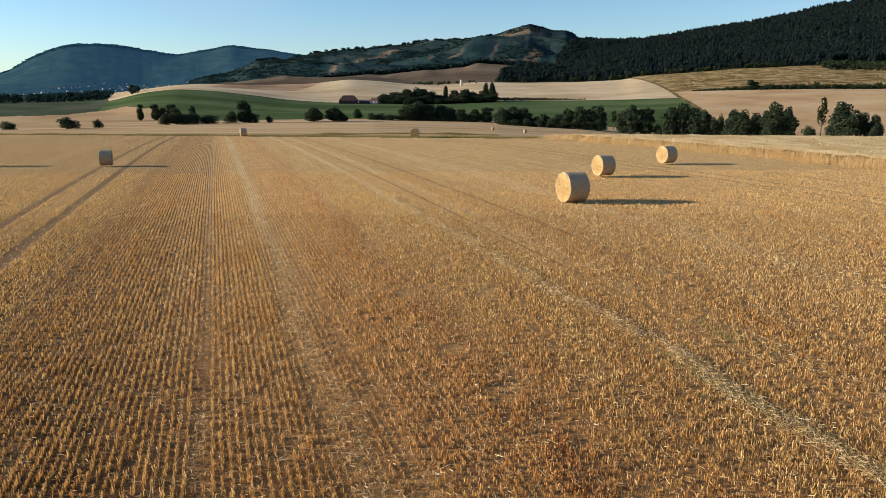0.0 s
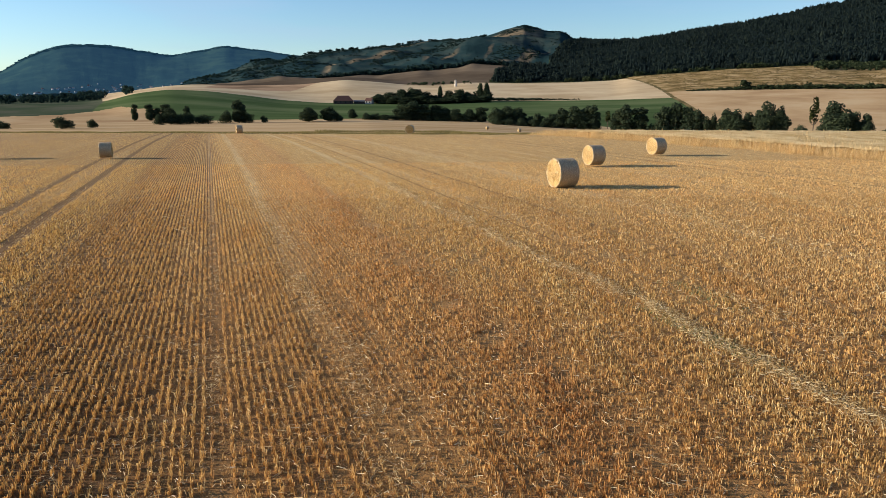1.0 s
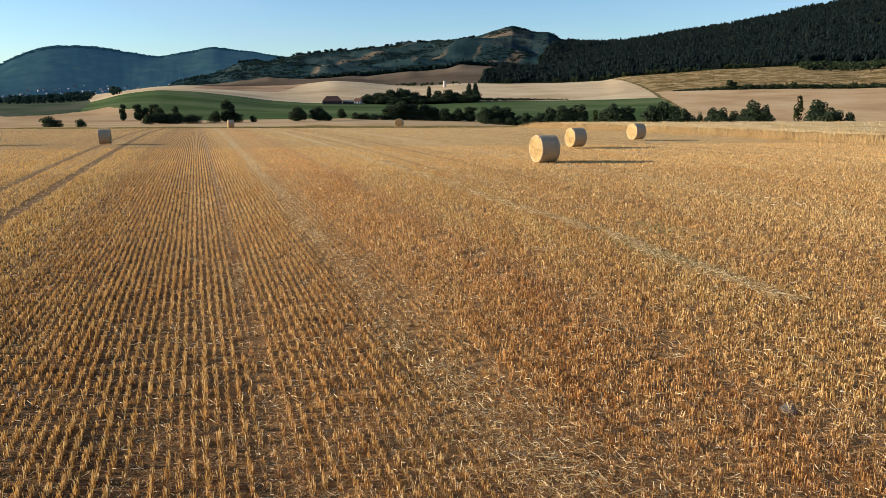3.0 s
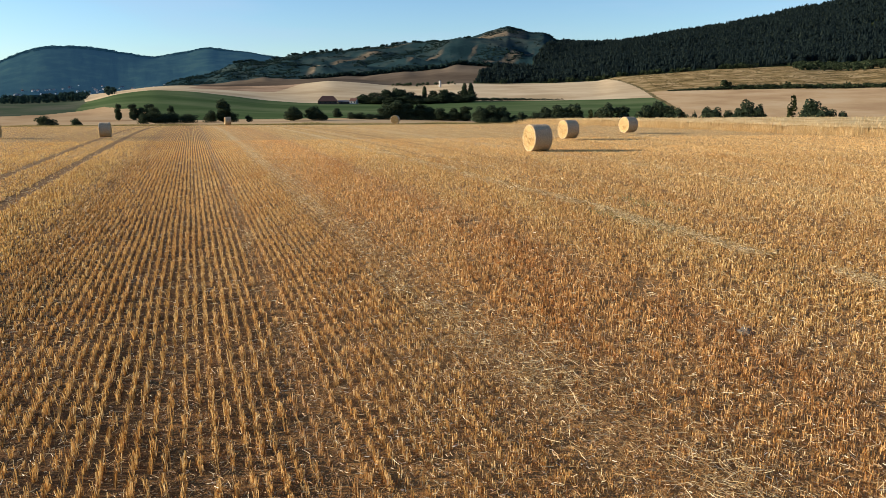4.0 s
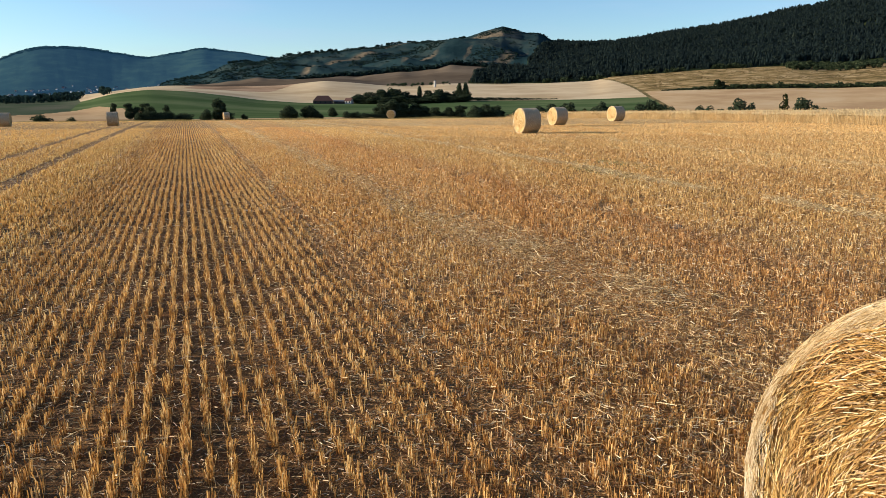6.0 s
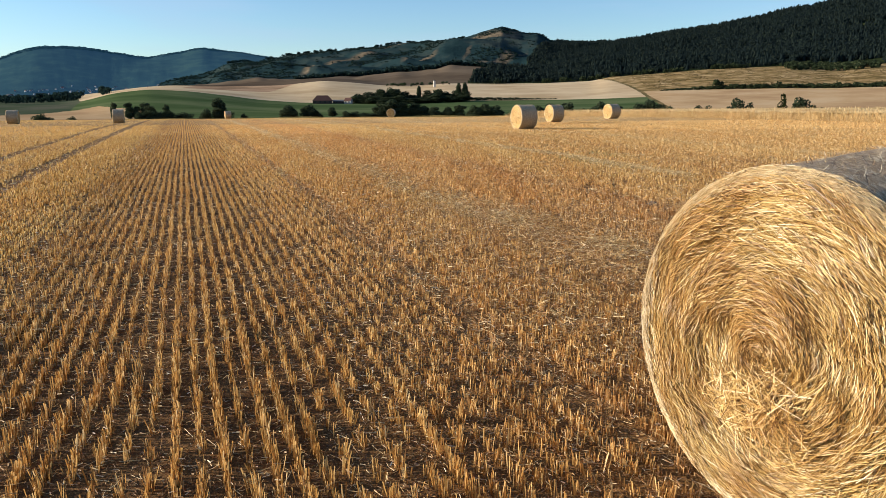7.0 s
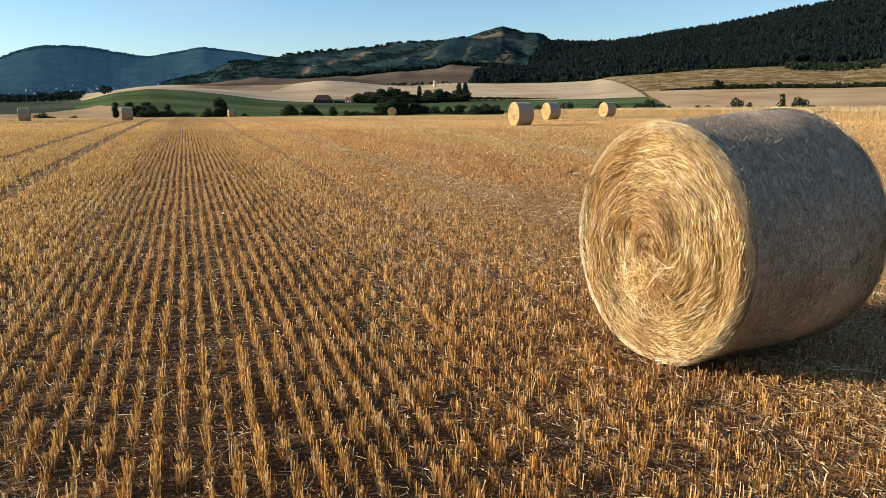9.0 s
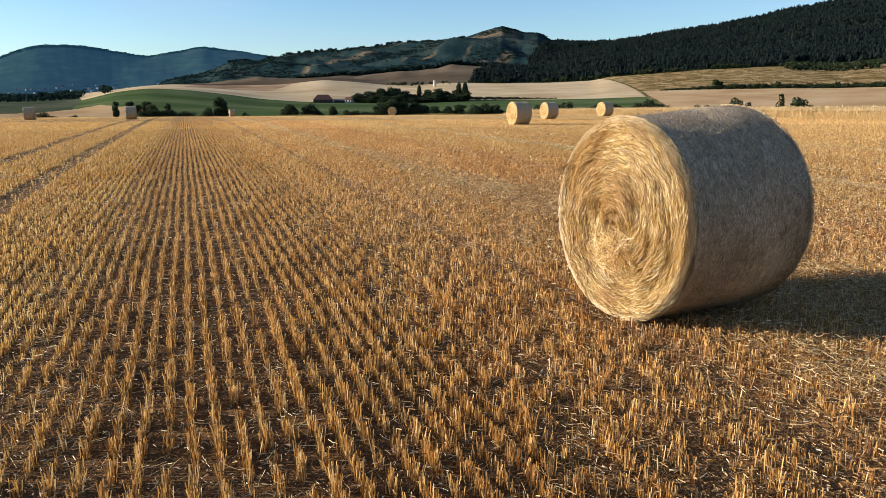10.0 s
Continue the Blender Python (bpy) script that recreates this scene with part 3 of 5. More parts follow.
RADII = np.concatenate([[0.6, 1.5, 3, 5, 8, 12, 16, 20, 25, 30, 36, 42, 50, 58, 66, 74, 80, 84], np.arange(87, 115, 3), np.arange(118, 131, 4), np.arange(135, 151, 5), [156, 165, 178, 195, 215, 240, 262, 300, 340, 380, 415, 435],
                        np.arange(450, 661, 5), np.arange(675, 1101, 12.5), [1160, 1230, 1300, 1400], np.arange(1500, 1761, 13), [1800, 1880, 1960], np.arange(2040, 2241, 20), [2270, 2310, 2350], np.arange(2400, 3001, 100), [3120, 3240, 3360, 3440, 3500, 3650, 4000, 4700]])


def land_kind(az, r):
    """Which land lies at an azimuth and a distance."""
    a = radians(az)
    x, y = r * math.sin(a), r * math.cos(a)
    s = y - field_edge(x)
    back = abs(az) > 45
    if s < 0 and r < 170 or (back and r < 170):
        return 0
    if s < 5 and r < 175:
        return 1
    if r < 400:
        return 2
    track = np.interp(r, [400, 450, 650, 1100], [22.4, 21.9, 19.0, 15.2])
    if r < 1100 and not back:
        if az > track + 0.35 * 450 / r:
            return 4 if r < 720 else 7
        if az > track - 0.1:
            return 8
    if r < 650:
        lane = np.interp(az, [-27.5, -26.8, -24.7, -23.4, -22.6, -20.7, -20], [502, 514, 542, 548, 522, 498, 455])
        if az < -20 and r < lane + 5 * noise.noise(Vector((az * 2, 0.3, 0.1))):
            return 4
        if az < np.interp(r, [500, 600, 650], [-25.6, -24.9, -24.4]):
            return 9
        return 3
    if r < 1100:
        if -17.5 + (r - 850) * 0.004 < az < -9.0 - (1100 - r) * 0.008 and r > 850:
            return 13
        return 5 if az > -24.6 else 9
    spur = np.interp(r, [1100, 1250, 1400, 1500, 1600, 1720, 2400], [4.7, 5.2, 6.2, 7.4, 9.2, 9.6, 11.6])
    if az > spur and r < 2650:
        return 10
    if r < 1500:
        return 6 if az > -20 else 9
    if r < 2650:
        return 11
    return 12


def build_ground():
    na, nr = len(AZ), len(RADII)
    azg, rg = np.meshgrid(AZ, RADII, indexing="ij")
    z = land_z(azg, rg)
    x, y = rg * np.sin(np.radians(azg)), rg * np.cos(np.radians(azg))
    for i in range(na):
        for j in range(int(np.searchsorted(RADII, 1150)), nr):
            z[i, j] += relief(x[i, j], y[i, j], rg[i, j])
    verts = np.stack([x, y, z], -1).reshape(-1, 3)
    verts = np.concatenate([verts, [[0, 0, 0]]])
    faces, kinds, far_faces = [], [], []
    for i in range(na):
        k = (i + 1) % na
        am = (AZ[i] + (AZ[k] if k else 320.0)) / 2
        am = ((am + 180) % 360) - 180
        for j in range(nr - 1):
            faces.append((i * nr + j, i * nr + j + 1, k * nr + j + 1, k * nr + j))
            kinds.append(land_kind(am, (RADII[j] + RADII[j + 1]) / 2))
            if kinds[-1] == 12 and abs(am) < 41:
                far_faces.append(faces.pop())
                kinds.pop()
    me = mesh_np("ground", verts, np.array(faces), smooth=True)
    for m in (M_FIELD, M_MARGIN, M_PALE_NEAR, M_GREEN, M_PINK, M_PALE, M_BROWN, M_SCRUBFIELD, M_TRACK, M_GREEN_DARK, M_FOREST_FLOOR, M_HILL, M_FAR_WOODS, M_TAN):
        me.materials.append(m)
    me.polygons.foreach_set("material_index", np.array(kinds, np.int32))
    bm = bmesh.new()
    bm.from_mesh(me)
    bm.verts.ensure_lookup_table()
    top = bm.verts[len(verts) - 1]
    for i in range(na):
        bm.faces.new((top, bm.verts[i * nr], bm.verts[((i + 1) % na) * nr]))
    bmesh.ops.recalc_face_normals(bm, faces=bm.faces)
    bm.to_mesh(me)
    bm.free()
    keep, inv = np.unique(np.array(far_faces), return_inverse=True)
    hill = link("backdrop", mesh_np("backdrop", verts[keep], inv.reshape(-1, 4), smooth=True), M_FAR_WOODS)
    tagged(hill, "distant wooded hill behind the village, hazed blue-green", "hill", kind="structure")
    ob = new("ground", me)
    return tagged(ob, "harvested stubble field falling to valley farmland and wooded hills", "ground", kind="structure")


ground = build_ground()


def spot(x, y):
    """Ground height at a place."""
    r = math.hypot(x, y)
    z = float(land_z(math.degrees(math.atan2(x, y)), r))
    return z + relief(x, y, r)

NEAR_FACE, NEAR_HEADING = (1.132, -4.925), 202.6
FAR_BALES = (
    (9.0, 37.1, 201, 0.9, "round straw bale with its shadow across the stubble"),
    (14.75, 44.3, 203, 0.9, "round straw bale near the edge of standing crop"),
    (-21.25, 45.2, 198, 0.82, "round straw bale standing between wheel tracks"),
    (-29.05, 45.8, 199, 0.82, "round straw bale casting a long evening shadow"),
    (-43.0, 62.0, 199, 0.85, "distant round straw bale at the field's side"),
    (-27.0, 99.0, 205, 0.92, "distant round straw bale by the grassy margin"),
    (-2.6, 88.5, 262, 0.92, "distant round straw bale showing its round end"),
    (29.6, 233.0, 200, 0.95, "far round straw bale on the slope beyond"),
    (21.0, 259.0, 200, 0.95, "far round straw bale on the pale slope"),
)

# ---------------------------------------------------------------- straw bales
BALE_R, BALE_L = 0.669, 0.985


def strips(points, widths, side):
    """Ribbon quads: points (n, k, 3), widths (n,), side (n, k, 3) unit vectors across."""
    n, k, _ = points.shape
    w = widths[:, None, None] * side * 0.5
    verts = np.stack([points - w, points + w], 2).reshape(n, k * 2, 3)
    base = np.arange(n)[:, None] * (k * 2)
    faces = [np.stack([base + 2 * j, base + 2 * j + 1, base + 2 * j + 3, base + 2 * j + 2], -1).reshape(-1, 4) for j in range(k - 1)]
    return verts.reshape(-1, 3), np.concatenate(faces)


def end_relief(rho, ang):
    """How far the coiled straw of an end stands out at a place."""
    x, y = rho * np.cos(ang), rho * np.sin(ang)
    coil = 0.006 * np.sin(46 * rho + ang) + 0.010 * np.sin(17 * rho - 2 * ang + 1.0) + 0.008 * np.sin(9 * x + 4 * np.sin(7 * y)) * np.sin(8 * y + 1)
    core = -0.2 * np.exp(-((x - 0.02) ** 2 / 0.009 + (y + 0.31) ** 2 / 0.0036)) + 0.02 * np.exp(-(rho / 0.3) ** 2)
    return coil + core


def bale_body(r, length, seg, seed):
    """The roll: rounded rims, slightly uneven round."""
    prof = [(-0.5, r - 0.06), (-0.496, r - 0.024), (-0.486, r - 0.008)] + [(t, r + 0.006 * math.sin(9 * t + seed)) for t in np.linspace(-0.45, 0.45, 11)] + [(0.486, r - 0.008), (0.496, r - 0.024), (0.5, r - 0.06)]
    verts, faces = [], []
    for t, rad in prof:
        for s in range(seg):
            a = 2 * math.pi * s / seg
            k = rad * (1 + 0.006 * math.sin(3 * a + seed) + 0.004 * math.sin(7 * a + 2 * seed + 4 * t))
            yy, zz = k * math.cos(a), k * math.sin(a)
            zz = max(zz, -r * 0.985 + 0.004 * math.sin(5 * a))
            verts.append((t * length, yy, zz))
    for i in range(len(prof) - 1):
        for s in range(seg):
            q = (s + 1) % seg
            faces.append((i * seg + s, i * seg + q, (i + 1) * seg + q, (i + 1) * seg + s))
    return mesh_np("body", np.array(verts), np.array(faces), smooth=True)


def bale_end(r, length, seg, rings, sign):
    verts, faces = [(sign * (length / 2 + float(end_relief(0.0, 0.0))), 0, 0)], []
    for i in range(1, rings + 1):
        rho = (r - 0.05) * i / rings
        for s in range(seg):
            a = 2 * math.pi * s / seg
            h = float(end_relief(rho, a)) * min(1, (rings - i) / 3)
            verts.append((sign * (length / 2 - 0.002 + h), rho * math.cos(a), rho * math.sin(a)))
    quads = []
    for i in range(rings - 1):
        for s in range(seg):
            q = (s + 1) % seg
            f = (1 + i * seg + s, 1 + (i + 1) * seg + s, 1 + (i + 1) * seg + q, 1 + i * seg + q)
            quads.append(f if sign > 0 else f[::-1])
    tri = np.array([(0, 1 + s, 1 + (s + 1) % seg) if sign > 0 else (0, 1 + (s + 1) % seg, 1 + s) for s in range(seg)])
    me = bpy.data.meshes.new("end")
    me.from_pydata(verts, [], quads + [tuple(map(int, f)) for f in tri])
    me.polygons.foreach_set("use_smooth", np.ones(len(me.polygons), bool))
    return me


def end_straws(r, length, n, width, sign, g):
    rho = (r - 0.02) * np.sqrt(g.random(n))
    a0 = g.random(n) * 2 * np.pi
    # the straw came in as layers: each lies at its own slant and depth, with gaps between them
    layer = np.sin(31 * rho + 1.3 * a0 + 2.0 * np.sin(3 * a0)) + 0.8 * np.sin(13 * rho * np.cos(a0) + 9 * rho * np.sin(a0) + 4 * a0) + 0.6 * np.sin(5 * a0 - 19 * rho)
    sparse = (layer < -0.9) & (g.random(n) < 0.75)
    rho = np.where(sparse, np.clip(rho + g.normal(0, 0.05, n), 0.01, r - 0.03), rho)
    ln = g.uniform(0.03, 0.125, n)
    slant = 0.1 + 0.14 * layer + g.normal(0, 0.28, n) + np.where(g.random(n) < 0.14, g.normal(0, 0.9, n), 0)
    k = 4
    t = np.linspace(-0.5, 0.5, k)[None, :] * ln[:, None]
    rr = np.clip(rho[:, None] + t * np.sin(slant)[:, None], 0.01, r - 0.012)
    aa = a0[:, None] + t * np.cos(slant)[:, None] / np.maximum(rr, 0.08)
    lift = 0.001 + 0.007 * layer[:, None] + g.random(n)[:, None] ** 1.5 * 0.022 + np.abs(t) * g.normal(0, 0.14, n)[:, None]
    fade = np.clip((r - 0.04 - rr) / 0.08, 0, 1)
    lift = lift - 0.55 * np.clip(rr - (r - 0.03), 0, 1)
    x = sign * (length / 2 + end_relief(rr, aa) * fade + np.maximum(lift, -0.012))
    pts = np.stack([x, rr * np.cos(aa), rr * np.sin(aa)], -1)
    mid_y, mid_z = pts[:, 1, 1], pts[:, 1, 2]
    shut = ((mid_y - 0.0) / 0.12) ** 2 + ((mid_z + 0.3) / 0.07) ** 2 < 1      # the loose heart of the coil stays open
    shut |= ((mid_y + 0.3) / 0.035) ** 2 + ((mid_z - 0.02) / 0.05) ** 2 < 1      # a small dark pocket beside it
    pts[shut & (g.random(n) < 0.92), :, 0] -= sign * 0.35
    tip = g.normal(0, 0.7, n)[:, None] * np.ones_like(aa)
    side = np.stack([np.sin(tip) * sign, np.cos(aa) * np.cos(tip), np.sin(aa) * np.cos(tip)], -1)
    side /= np.linalg.norm(side, axis=-1, keepdims=True)
    return mesh_np("end_straw", *strips(pts, g.uniform(0.5, 1.5, n) * width, side))


def core_straws(length, n, width, sign, g):
    """The loose tuft at the heart of the coil."""
    y0, z0 = g.normal(0.0, 0.1, n), g.normal(-0.2, 0.055, n)
    d = g.random(n) * 2 * np.pi
    ln = g.uniform(0.05, 0.17, n)
    t = np.linspace(-0.5, 0.5, 3)[None, :] * ln[:, None]
    out = g.uniform(0.0, 0.5, n)[:, None]
    x = sign * (length / 2 + 0.02 + g.random(n)[:, None] * 0.05 + t * out * 0.6)
    pts = np.stack([x, y0[:, None] + t * np.cos(d)[:, None], z0[:, None] + t * np.sin(d)[:, None]], -1)
    side = np.stack([np.zeros_like(t), -np.sin(d)[:, None] * np.ones_like(t), np.cos(d)[:, None] * np.ones_like(t)], -1)
    return mesh_np("core_straw", *strips(pts, np.full(n, width), side))


def side_straws(r, length, n, width, g):
    x0 = g.uniform(-0.49, 0.49, n) * length
    a0 = g.random(n) * 2 * np.pi
    ln = g.uniform(0.012, 0.05, n)
    slant = g.normal(0, 0.75, n)
    k = 3
    t = np.linspace(-0.5, 0.5, k)[None, :] * ln[:, None]
    x = np.clip(x0[:, None] + t * np.sin(slant)[:, None], -length / 2 - 0.02, length / 2 + 0.02)
    aa = a0[:, None] + t * np.cos(slant)[:, None] / r
    wild = (g.random(n) < 0.07)[:, None]
    lift = 0.003 + g.random(n)[:, None] * 0.005 + np.where(wild, np.clip(t / ln[:, None] + 0.5, 0, 1) * g.uniform(0.006, 0.024, n)[:, None], 0)
    rr = r + lift
    pts = np.stack([x, rr * np.cos(aa), np.maximum(rr * np.sin(aa), -r * 0.98)], -1)
    side = np.stack([np.cos(slant)[:, None] * np.ones_like(aa), np.sin(aa) * np.sin(slant)[:, None], -np.cos(aa) * np.sin(slant)[:, None]], -1)
    side /= np.linalg.norm(side, axis=-1, keepdims=True)
    return mesh_np("side_straw", *strips(pts, g.uniform(0.6, 1.4, n) * width, side))


def rim_straws(r, length, n, width, sign, g):
    """Straw pulled over the rim under the net, lying round it."""
    s0 = g.random(n)
    a0 = g.random(n) * 2 * np.pi
    ln = g.uniform(0.02, 0.09, n)
    slant = g.normal(0, 0.35, n)
    t = np.linspace(-0.5, 0.5, 3)[None, :] * ln[:, None]
    s = np.clip(s0[:, None] + t * np.sin(slant)[:, None] / 0.1, 0, 1.15)
    aa = a0[:, None] + t * np.cos(slant)[:, None] / r
    bend = s * np.pi / 2
    rr = r - 0.05 + 0.056 * np.cos(bend * 0.9) + g.random(n)[:, None] ** 3 * 0.012
    x = sign * (length / 2 - 0.05 + 0.062 * np.sin(bend) + g.random(n)[:, None] * 0.012)
    pts = np.stack([x, rr * np.cos(aa), np.maximum(rr * np.sin(aa), -r * 0.985)], -1)
    side = np.stack([sign * np.sin(bend) * 0.2 + 0.5, np.cos(aa) * 0.8, np.sin(aa) * 0.8], -1)
    side /= np.linalg.norm(side, axis=-1, keepdims=True)
    return mesh_np("rim_straw", *strips(pts, g.uniform(0.6, 1.3, n) * width, side))


def net_edge(r, length, seg, sign, g):
    """The net's drawn-in hem, over the rim of an end."""
    prof = [(0.465, r + 0.004), (0.478, r + 0.003), (0.489, r - 0.006), (0.497, r - 0.020), (0.502, r - 0.036), (0.502, r - 0.044)]
    verts, faces = [], []
    for t, rad in prof:
        for s in range(seg):
            a = 2 * math.pi * s / seg
            j = 0.006 * math.sin(23 * a) + 0.004 * math.sin(41 * a + 1)
            k = rad + (j if t > 0.501 else 0.0)
            verts.append((sign * t * length + (sign * 0.002), k * math.cos(a), max(k * math.sin(a), -r * 0.985)))
    for i in range(len(prof) - 1):
        for s in range(seg):
            q = (s + 1) % seg
            faces.append((i * seg + s, i * seg + q, (i + 1) * seg + q, (i + 1) * seg + s))
    return mesh_np("net_hem", np.array(verts), np.array(faces), smooth=True)


def widen(ob, r, length, taper):
    """A roll wound a little looser at its far end: all its parts grow with it, and it still lies level."""
    for o in ob.children_recursive:
        n = len(o.data.vertices)
        co = np.empty(n * 3, np.float32)
        o.data.vertices.foreach_get("co", co)
        co = co.reshape(-1, 3)
        k = 1 + taper * (0.5 - co[:, 0] / length)
        co[:, 1] *= k
        co[:, 2] = co[:, 2] * k + r * (k - 1)
        o.data.vertices.foreach_set("co", co.ravel())
        o.data.update()


def straw_bale(label, m, straws, seg, seed, r=BALE_R, length=BALE_L, w=0.004):
    g = np.random.default_rng(seed)
    ob = thing("straw_bale", m, label, "straw bale", "straw bales on the stubble field")
    link("body", bale_body(r, length, seg, seed), M_BALE_SIDE, ob, "net-wrapped straw roll")
    for sign in (1, -1):
        end = link("end", bale_end(r, length, seg, 26 if straws > 3000 else 12, sign), M_BALE_END, ob, "coiled golden straw end")
        k = straws if sign > 0 else straws // 6
        tagged(link("coiled_straw", end_straws(r, length, k, w, sign, g), M_BALE_STRAW, end), kind="stuff")
        tagged(link("rim_straw", rim_straws(r, length, k // 3, w * 0.8, sign, g), M_BALE_RIM_STRAW, end), kind="stuff")
        tagged(link("core_straw", core_straws(length, max(k // 40, 12), w * 1.35, sign, g), M_BALE_STRAW, end), kind="stuff")
        link("net_hem", net_edge(r, length, seg, sign, g), M_NET, ob, "pale drawn-in net hem")
    tagged(link("side_straw", side_straws(r, length, straws * 2, w * 0.85, g), M_BALE_SIDE_STRAW, ob), kind="stuff")
    return ob


def bale_pose(x, y, heading, r=BALE_R, spin=0.0, sink=-0.027, size=1.0):
    """Resting on the ground at x, y; its sunlit end looks along heading (degrees from +x)."""
    return pose(x, y, spot(x, y) + r * 0.985 * size - sink, 0, 0, heading) @ pose(0, 0, 0, spin) @ Matrix.Scale(size, 4)


_h = radians(NEAR_HEADING)
near_bale = straw_bale("large round straw bale with bright coiled end beside stubble rows", bale_pose(NEAR_FACE[0] - math.cos(_h) * BALE_L / 2, NEAR_FACE[1] - math.sin(_h) * BALE_L / 2, NEAR_HEADING), 30000, 128, 3, w=0.002)
widen(near_bale, BALE_R, BALE_L, 0.052)
first = straw_bale("round straw bale standing alone on the cut stubble", bale_pose(5.58, 27.95, 200, size=0.9), 900, 64, 5, w=0.009)
for x, y, h, size, label in FAR_BALES:
    b = copy_thing(first, bale_pose(x, y, h, size=size))
    tagged(b, label)

# ---------------------------------------------------------------- stubble, loose straw, standing crop
BALE_SPOTS = [(NEAR_FACE[0] - math.cos(_h) * BALE_L / 2, NEAR_FACE[1] - math.sin(_h) * BALE_L / 2)]
BARE = ((3.09, 4.9, 0.28), (4.17, 2.45, 0.25), (3.36, 3.2, 0.2), (0.98, 9.4, 0.4), (-1.74, 19.5, 0.45), (1.13, 1.48, 0.25), (1.47, 0.7, 0.3), (1.8, -0.1, 0.3), (2.4, 5.72, 0.22), (2.85, 4.35, 0.26), (3.42, 2.8, 0.16), (3.78, 2.2, 0.2), (3.7, 0.9, 0.2), (0.3, 11.2, 0.35), (-0.6, 14.6, 0.4))


def lumps(u, v, scale, seed=0.0):
    """Cheap smooth unevenness over the field, about -1 to 1."""
    return (np.sin(u * 1.7 * scale + 1.3 * np.sin(v * 0.9 * scale + seed)) + np.sin(v * 1.1 * scale + 2.1 * np.sin(u * 0.7 * scale + seed * 2)) + np.sin((u - v) * 2.9 * scale + seed)) / 3


def keep_stalk(u, v, x, y, g):
    """How likely a stalk stands: thin in wheel tracks, under straw swaths and on bare spots."""
    p = np.ones_like(u)
    p *= np.where(np.abs(u - 1.35 - 0.15 * np.sin(v * 0.4)) < 0.26, 0.5, 1)
    p *= np.where(np.abs(u - 6.9) < 0.2, 0.6, 1)
    p *= np.where(np.abs(u - 8.3) < 0.45, 0.75, 1)
    p *= np.where(np.abs(u - 4.3) < 0.3, 0.8, 1)
    for t, hw in TRACKS:
        p *= np.where(np.abs(u - t) < hw, 0.06, 1)
    p *= np.where(np.abs(u + 0.42) < 0.09, 0.35, 1)
    p *= np.where(lumps(u, v, 2.3, 1.0) > 0.66, 0.5, 1)
    for bx, by, br in BARE:
        p *= np.where((x - bx) ** 2 + ((y - by) * 0.7) ** 2 < (br * 0.75) ** 2 * (1 + 0.4 * np.sin(9 * x) * np.sin(7 * y)), 0.2, 1)
    for bx, by in BALE_SPOTS:
        dx, dy = x - bx, y - by
        ax = np.abs(dx * math.cos(_h) + dy * math.sin(_h))
        ay = np.abs(-dx * math.sin(_h) + dy * math.cos(_h))
        p *= np.where((ax < BALE_L / 2 - 0.03) & (ay < 0.33), 0.0, 1)
    return g.random(len(u)) < p


def stubble_points(y0, y1, tufts, stalks, g, half=0.69, spare=1.2, rows=1, wide=0.0):
    """Tufts along the drilled rows between two lines across the field, within the strip the walk looks over."""
    us = np.arange(ROW_START, CROP_U - 0.2, ROW_GAP * rows)
    out = []
    v_lo, v_hi = y0 * _c - 30, y1 * _c + 30
    for u in us:
        fine = 1.45 if u > -0.9 and rows == 1 else 1.0
        drill = 0.72 + 0.56 * g.random() + 0.14 * math.sin(u * 2.1) + 0.12 * math.sin(u * 5.3 + 1)
        n = int((v_hi - v_lo) * tufts * fine * drill)
        v = g.uniform(v_lo, v_hi, n)
        jit = float(np.interp(u, [-1.8, -0.9, 1.5, 4.0], [0.006, 0.008, 0.011, 0.019]))
        uu = u + g.normal(0, jit * rows, n) + 0.006 * np.sin(v * 1.3 + u * 5)
        x, y = uv_xy(uu, v)
        k = (y >= y0) & (y < y1) & (y < field_edge(x))
        close = (np.abs(x + 0.1) < half * (y + 9.7) + spare) & (y > -8.7)
        k &= (~close & (np.abs(x) < wide)) if wide else close
        out.append(np.stack([uu[k], v[k]], -1))
    p = np.concatenate(out)
    x, y = uv_xy(p[:, 0], p[:, 1])
    p = p[keep_stalk(p[:, 0], p[:, 1], x, y, g)]
    m = np.maximum(g.poisson(np.where((p[:, 0] > -0.9) & (rows == 1), stalks / 1.2, stalks)), 1)
    tuft = np.repeat(np.arange(len(p)), m)
    q = p[tuft] + g.normal(0, 1, (len(tuft), 2)) * np.array([0.01, 0.02]) * (1 if stalks > 3 else 1.5)
    x, y = uv_xy(q[:, 0], q[:, 1])
    return np.stack([q[:, 0], q[:, 1], x, y], -1), tuft, len(p)


